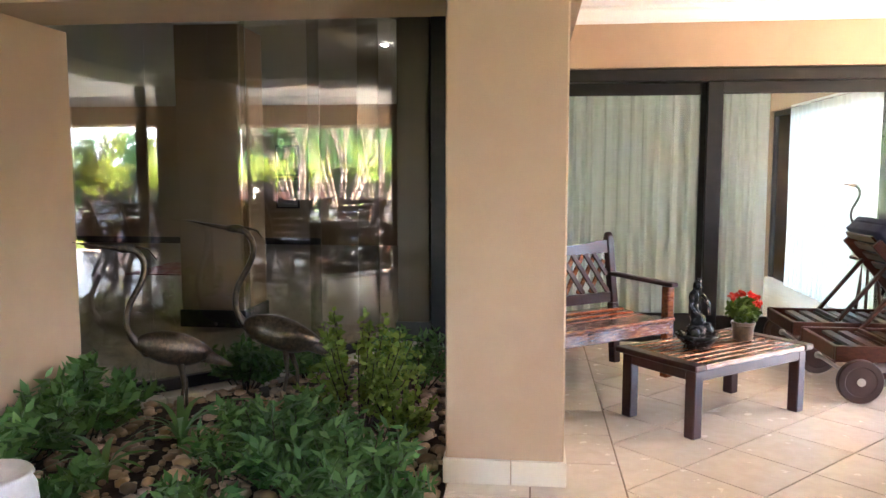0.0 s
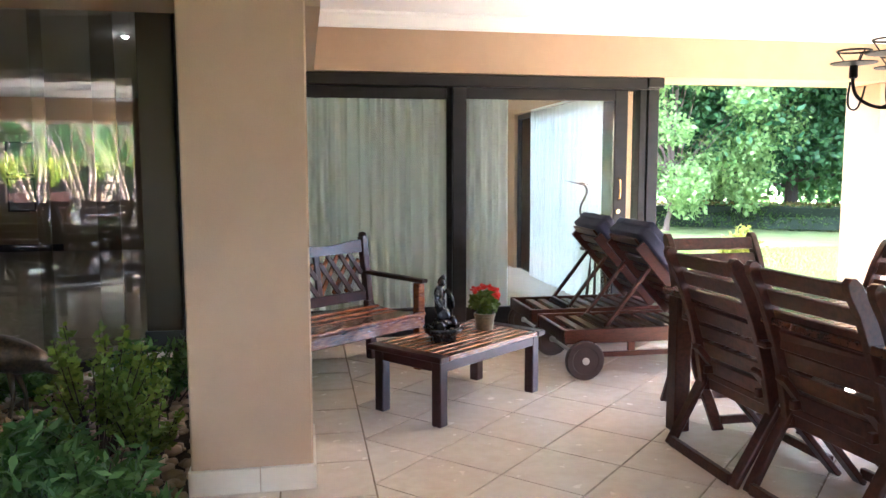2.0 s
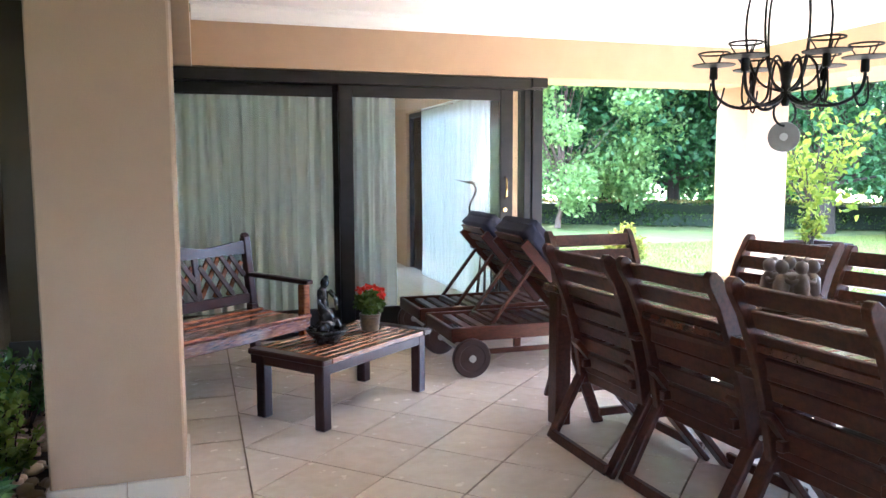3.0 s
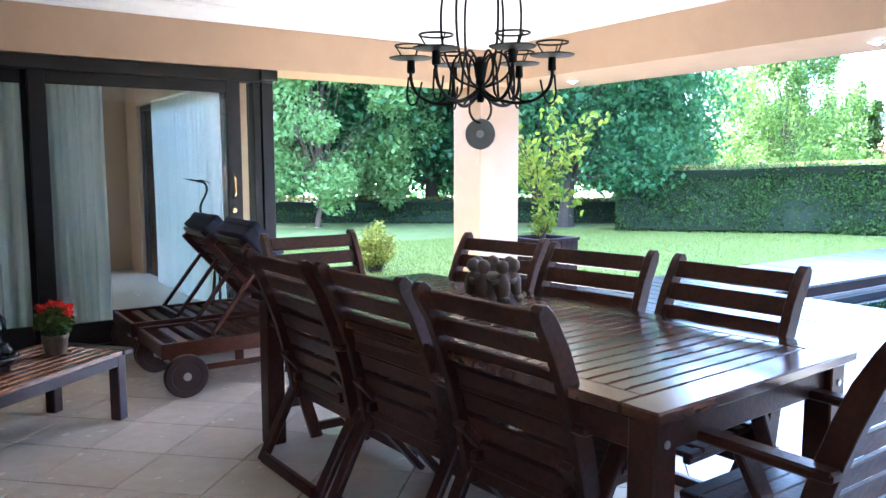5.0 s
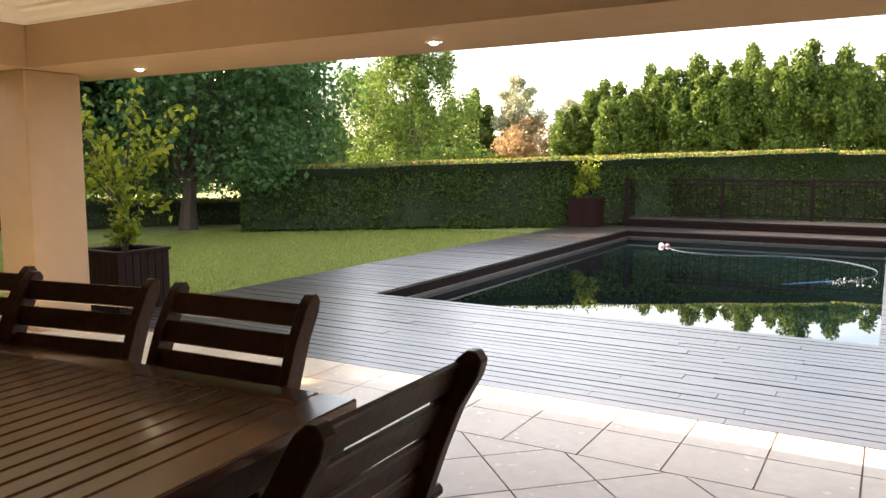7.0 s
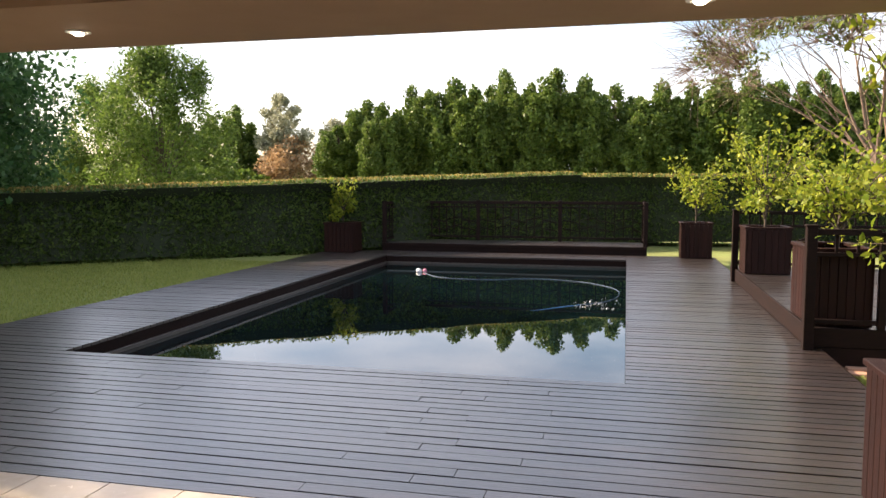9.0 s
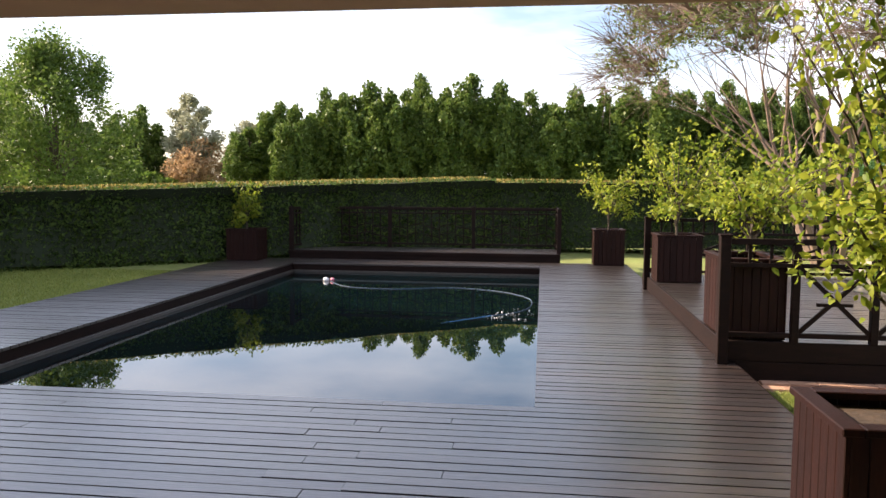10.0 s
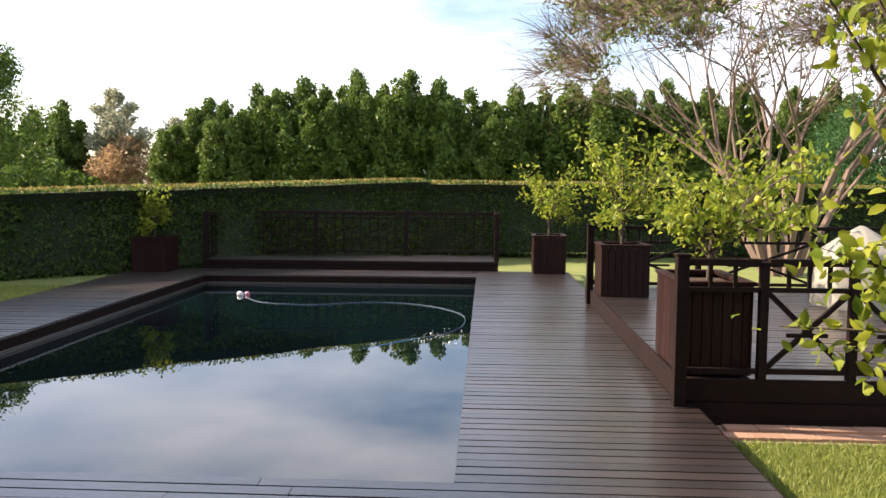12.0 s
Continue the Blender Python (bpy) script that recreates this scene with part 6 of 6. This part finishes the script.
def brace_run(parent, a, b, z0, z1, braced=True):
    """Top rail, short uprights, and crossed braces below them."""
    a, b = Vector((*a, 0)), Vector((*b, 0))
    d = b - a
    up = lambda z: Vector((0, 0, z))
    zm = z1 - 0.22
    part("top_rail", one_bar(a + up(z1 - 0.025), b + up(z1 - 0.025), 0.06, 0.05, 0.003), M_DECK_SIDE, parent)
    part("rail", one_bar(a + up(zm), b + up(zm), 0.035, 0.035, 0.003), M_DECK_SIDE, parent)
    part("rail", one_bar(a + up(z0 + 0.06), b + up(z0 + 0.06), 0.035, 0.04, 0.003), M_DECK_SIDE, parent)
    n = max(2, int(d.length / 0.14))
    for i in range(1, n):
        p = a + d * i / n
        part("baluster", one_bar(p + up(zm + 0.018), p + up(z1 - 0.05), 0.024, 0.024, 0.0), M_DECK_SIDE, parent)
    if not braced:
        return
    part("brace", one_bar(a + up(z0 + 0.08), b + up(zm - 0.018), 0.026, 0.034, 0.0), M_DECK_SIDE, parent)
    part("brace", one_bar(a + up(zm - 0.018), b + up(z0 + 0.08), 0.030, 0.034, 0.0), M_DECK_SIDE, parent)
    m = a + d / 2
    part("ring_strip", one_bar(m + d * 0.25 + up((z0 + zm) / 2), m - d * 0.25 + up((z0 + zm) / 2), 0.024, 0.026, 0.0), M_DECK_SIDE, parent)


rail = thing("railing", "dark timber lattice railing round the far platform", "railing")
back_x, z_p, z_t = 19.05, 0.165, 1.03
for y in (5.30, 3.52, 1.72, -0.03):
    post(rail, back_x, y, z_p, z_t)
for y in (5.34, -0.05):
    post(rail, 17.95, y, z_p, z_t, 0.085)
for ya, yb in ((5.26, 3.56), (3.48, 1.76), (1.68, 0.01)):
    lattice_run(rail, (back_x, ya), (back_x, yb), z_p, z_t)
lattice_run(rail, (18.0, 5.32), (19.0, 5.30), z_p, z_t)
lattice_run(rail, (18.0, -0.05), (19.0, -0.03), z_p, z_t)
rail2 = thing("railing", "dark timber railing with crossed braces on the raised deck", "railing")
post(rail2, 9.36, -1.215, -0.15, 1.06, 0.085)
for y in (-1.80, -2.42, -3.05, -3.7, -4.4):
    post(rail2, 9.42, y, 0.18, 1.0, 0.06)
for ya, yb in ((-1.26, -1.77), (-1.83, -2.39), (-2.45, -3.02), (-3.08, -3.67), (-3.73, -4.37)):
    brace_run(rail2, (9.42, ya), (9.42, yb), 0.18, 1.04, ya < -1.5)
rail3 = thing("railing", "dark timber railing along the raised deck's far side", "railing")
post(rail3, 14.1, -1.22, 0.0, 1.03, 0.085)
for y in (-2.7, -4.2, -5.7, -7.2):
    post(rail3, 14.4, y, 0.18, 1.0, 0.07)
for ya, yb in ((-1.3, -2.66), (-2.74, -4.16), (-4.24, -5.66), (-5.74, -7.16)):
    brace_run(rail3, (14.4, ya), (14.4, yb), 0.18, 1.02)


def covered_table():
    t = thing("covered_table", "round table under a pale canvas cover on the raised deck", "covered table", at=pose(13.0, -4.15, 0.183))
    bm = bmesh.new()
    seg, prof = 40, [(0.50, 0.0), (0.49, 0.25), (0.475, 0.50), (0.46, 0.62), (0.40, 0.66), (0.22, 0.80), (0.03, 0.92), (0.005, 0.925)]
    rings = []
    for r, z in prof:
        rings.append([bm.verts.new(((r + 0.03 * (1 - z / 0.95) * math.sin(9 * a) ) * math.cos(a), (r + 0.03 * (1 - z / 0.95) * math.sin(9 * a)) * math.sin(a), z)) for a in [2 * math.pi * k / seg for k in range(seg)]])
    for a, b in zip(rings, rings[1:]):
        for k in range(seg):
            bm.faces.new((a[k], a[(k + 1) % seg], b[(k + 1) % seg], b[k]))
    bm.faces.new(rings[-1])
    part("cover", bm, M_CANVAS, t, smooth=True)
    return t


covered_table()

# ---- pool cleaner ----
cleaner = thing("pool_cleaner", "floating pool cleaner hose with a white float", "pool cleaner")


bm = bmesh.new()
tube(bm, smooth_path([(15.55, 3.86, -0.165), (14.9, 3.4, -0.165), (14.75, 2.6, -0.165), (15.05, 1.8, -0.165), (14.8, 1.0, -0.165), (14.1, 0.48, -0.165), (13.3, 0.42, -0.165), (12.75, 0.6, -0.166), (12.45, 0.9, -0.168)]), 0.005, 8)
part("hose", bm, M_HOSE, cleaner, "pale floating hose", True)
bm = bmesh.new()
tube(bm, smooth_path([(12.45, 0.9, -0.168), (12.0, 1.3, -0.17), (11.5, 1.75, -0.185)]), 0.005, 8)
part("hose", bm, M_BLUE, cleaner, "blue hose end", True)
bm = bmesh.new()
blob(bm, (15.6, 3.95, -0.15), (0.055, 0.055, 0.05), 0.2, 2, 4)
part("float", bm, M_FLOAT, cleaner, "white float", True)
bm = bmesh.new()
blob(bm, (15.64, 3.85, -0.15), (0.04, 0.04, 0.035), 0.2, 2, 8)
part("float_cap", bm, M_PINK, cleaner, "pink float cap", True)
n = 60
a, r = rng.random(n) * 6.28, rng.random(n) ** 0.7
ripple = np.stack([12.55 + 0.55 * r * np.cos(a), 0.66 + 0.33 * r * np.sin(a), np.full(n, WATER_Z + 0.006)], 1)
ob = leaf_mesh("ripple_foam", ripple, 0.032, M_FLOAT, None, 0.35, None, 30.0)
tagged(ob, "white ripples where the hose feeds the pool", "ripples", kind="stuff")
# ---- deck boards, tiles, pavers, grass ----
UNIT = bpy.data.meshes.new("board")
_b = one_box(-0.5, 0.5, -0.5, 0.5, -1, 0, 0.0)
for v in _b.verts:
    if v.co.z > -0.5:
        v.co.x *= 0.97
_b.to_mesh(UNIT)
_b.free()
UNIT.materials.append(M_DECK)


def boards(parent, x0, x1, y0, y1, z, cuts, pitch=0.112, thick=0.026):
    """Boards that run along y, side by side from x0 to x1, butted at staggered places."""
    n = max(1, round((x1 - x0) / pitch))
    w = (x1 - x0) / n
    for i in range(n):
        ends = [y0]
        for c in cuts:
            e = c + (0.55 if i % 2 else 0.0) + 0.25 * math.sin(i * 1.7)
            if y0 + 0.3 < e < y1 - 0.3:
                ends.append(e)
        ends.append(y1)
        for a, b in zip(ends, ends[1:]):
            o = new("board", UNIT)
            o.parent = parent
            o.location = (x0 + (i + 0.5) * w, (a + b) / 2, z - 0.004 * rng.random())
            o.scale = (w - 0.010, b - a - 0.004, thick)
            o.rotation_euler = (0, 0.022 * (rng.random() - 0.5), 0.0016 * (rng.random() - 0.5))


boards(deck, DECK_X0 + 0.004, POOL_X0 + 0.012, DECK_Y0, DECK_Y1, 0.0, (1.0, 3.6))
boards(deck, DECK_X0 + 0.004, 6.42, DECK_Y1 + 0.002, 6.98, 0.0, ())
boards(deck, POOL_X0 + 0.014, DECK_X1 - 0.022, DECK_Y0, POOL_Y0 + 0.012, 0.0, ())
boards(deck, POOL_X0 + 0.014, DECK_X1 - 0.022, POOL_Y1 - 0.012, DECK_Y1, 0.0, ())
boards(deck, POOL_X1 - 0.012, DECK_X1 - 0.022, POOL_Y0 + 0.016, POOL_Y1 - 0.016, 0.0, (2.6,))
boards(platform, DECK_X1 + 0.004, 19.15, -0.08, 5.38, 0.163, (2.4,))
boards(raised, 9.42, 14.6, -4.2, -1.25, 0.183, ())

TS, G = 0.40, 0.008


def clip(poly, x0, x1, y0, y1):
    for axis, lim, keep_less in ((0, x0, False), (0, x1, True), (1, y0, False), (1, y1, True)):
        out = []
        for i, p in enumerate(poly):
            q = poly[(i + 1) % len(poly)]
            pin = p[axis] <= lim if keep_less else p[axis] >= lim
            qin = q[axis] <= lim if keep_less else q[axis] >= lim
            if pin:
                out.append(p)
            if pin != qin:
                f = (lim - p[axis]) / (q[axis] - p[axis])
                out.append((p[0] + f * (q[0] - p[0]), p[1] + f * (q[1] - p[1])))
        poly = out
        if not poly:
            return poly
    return poly


def tile_mesh(poly):
    bm = prism(poly, -0.012, 0.0)
    me = bpy.data.meshes.new("tile")
    bm.to_mesh(me)
    bm.free()
    me.materials.append(M_TILE)
    return me


whole = {}
rest = []


def lay(poly, parent, key=None, centre=None):
    if len(poly) < 3:
        return
    area = abs(sum(p[0] * q[1] - q[0] * p[1] for p, q in zip(poly, poly[1:] + poly[:1]))) / 2
    if area < 0.002:
        return
    if min(p[1] for p in poly) < -0.35 or parent is floor_south:
        rest.append(poly)
        return
    if key is not None:
        if key not in whole:
            whole[key] = tile_mesh([(x - centre[0], y - centre[1]) for x, y in poly])
        o = new("tile", whole[key])
        o.location = (centre[0], centre[1], 0.0006 * (rng.random() - 0.5))
    else:
        o = new("tile", tile_mesh(poly))
    o.parent = parent


DX0, DX1, DY0, DY1 = 0.085, 4.57, -3.0, 6.24
H = TS / math.sqrt(2)
for i in range(-2, 20):
    for j in range(-26, 26):
        cx, cy = DX0 + i * H, 3.60 + H * (2 * j + (i % 2))
        r = H - G / math.sqrt(2)
        poly = [(cx + r, cy), (cx, cy + r), (cx - r, cy), (cx, cy - r)]
        c = clip(poly, DX0 + G / 2, DX1 - G / 2, DY0, DY1)
        full = len(c) == 4 and cx - r > DX0 and cx + r < DX1 and cy - r > DY0 and cy + r < DY1
        lay(c, floor, "diagonal" if full else None, (cx, cy))
for i in range(2):
    for j in range(-14, 16):
        y = 1.52 + j * 0.395
        poly = clip([(DX1 + i * TS + G / 2, y + G / 2), (DX1 + (i + 1) * TS - G / 2, y + G / 2), (DX1 + (i + 1) * TS - G / 2, y + 0.395 - G / 2), (DX1 + i * TS + G / 2, y + 0.395 - G / 2)], 0, 5.365, -3.0, 6.60)
        if poly:
            cx, cy = DX1 + (i + 0.5) * TS, y + 0.1975
            lay(poly, floor, "square" if -2.9 < y < 6.1 and i == 0 else None, (cx, cy))
for i in range(2):
    for j in range(-18, 8):
        y, x = 3.60 + j * TS, DX0 - (i + 1) * TS
        poly = clip([(x + G / 2, y + G / 2), (x + TS - G / 2, y + G / 2), (x + TS - G / 2, y + TS - G / 2), (x + G / 2, y + TS - G / 2)], -0.668, DX0, -3.0, 6.24)
        if poly:
            lay(poly, floor, "edge" if i == 0 else None, (x + TS / 2, y + TS / 2))
for i in range(10):
    for j in range(12):
        x, y = -0.674 - (i + 1) * TS, 1.6 - (j + 1) * TS
        lay(clip([(x + G / 2, y + G / 2), (x + TS - G / 2, y + G / 2), (x + TS - G / 2, y + TS - G / 2), (x + G / 2, y + TS - G / 2)], -4.2, -0.674, -3.0, 1.6), floor_south)
bm = bmesh.new()
for poly in rest:
    a = [bm.verts.new((x, y, -0.012)) for x, y in poly]
    b = [bm.verts.new((x, y, 0.0)) for x, y in poly]
    bm.faces.new(b)
    for i in range(len(poly)):
        bm.faces.new((a[i], a[(i + 1) % len(poly)], b[(i + 1) % len(poly)], b[i]))
tagged(bm_obj("tiles", bm, M_TILE, floor), "cream floor tiles behind the walk", kind="stuff")

paving = tagged(bm_obj("paving", one_box(9.02, 9.39, -6.0, -1.40, -0.2, -0.150), M_GROUT), "strip of clay brick pavers below the raised deck", "paving", kind="structure")
PB = bpy.data.meshes.new("brick")
_b = one_box(-0.11, 0.11, -0.052, 0.052, -0.03, 0, 0.004)
_b.to_mesh(PB)
_b.free()
PB.materials.append(M_BRICK)
for j in range(20):
    for i in range(2):
        o = new("brick", PB)
        o.parent = paving
        o.matrix_basis = pose(9.115 + 0.185 * i, -1.52 - 0.225 * j - 0.11 * (i % 2), -0.128 + 0.003 * rng.random(), 0, 0, 90 + rng.normal() * 0.8)


def grass(n, x0, x1, y0, y1, z, h, label):
    x, y = x0 + (x1 - x0) * rng.random(n), y0 + (y1 - y0) * rng.random(n)
    hh = h * (0.6 + 0.8 * rng.random(n))
    a = rng.random(n) * 6.28
    w = 0.004 + 0.003 * rng.random(n)
    lx, ly = rng.normal(size=n) * hh * 0.4, rng.normal(size=n) * hh * 0.4
    v = np.empty((n, 3, 3))
    v[:, 0] = np.stack([x - w * np.cos(a), y - w * np.sin(a), np.full(n, z)], 1)
    v[:, 1] = np.stack([x + w * np.cos(a), y + w * np.sin(a), np.full(n, z)], 1)
    v[:, 2] = np.stack([x + lx, y + ly, z + hh], 1)
    return tagged(raw("grass", v.reshape(-1, 3), np.arange(3 * n).reshape(n, 3), L_GRASS), label, "grass", kind="stuff")


grass(60000, 6.6, 9.0, -3.4, -1.36, -0.16, 0.04, "short green grass blades beside the deck")
grass(150000, 3.0, 15.5, 6.55, 12.5, -0.05, 0.035, "short mown grass blades beyond the pool deck")
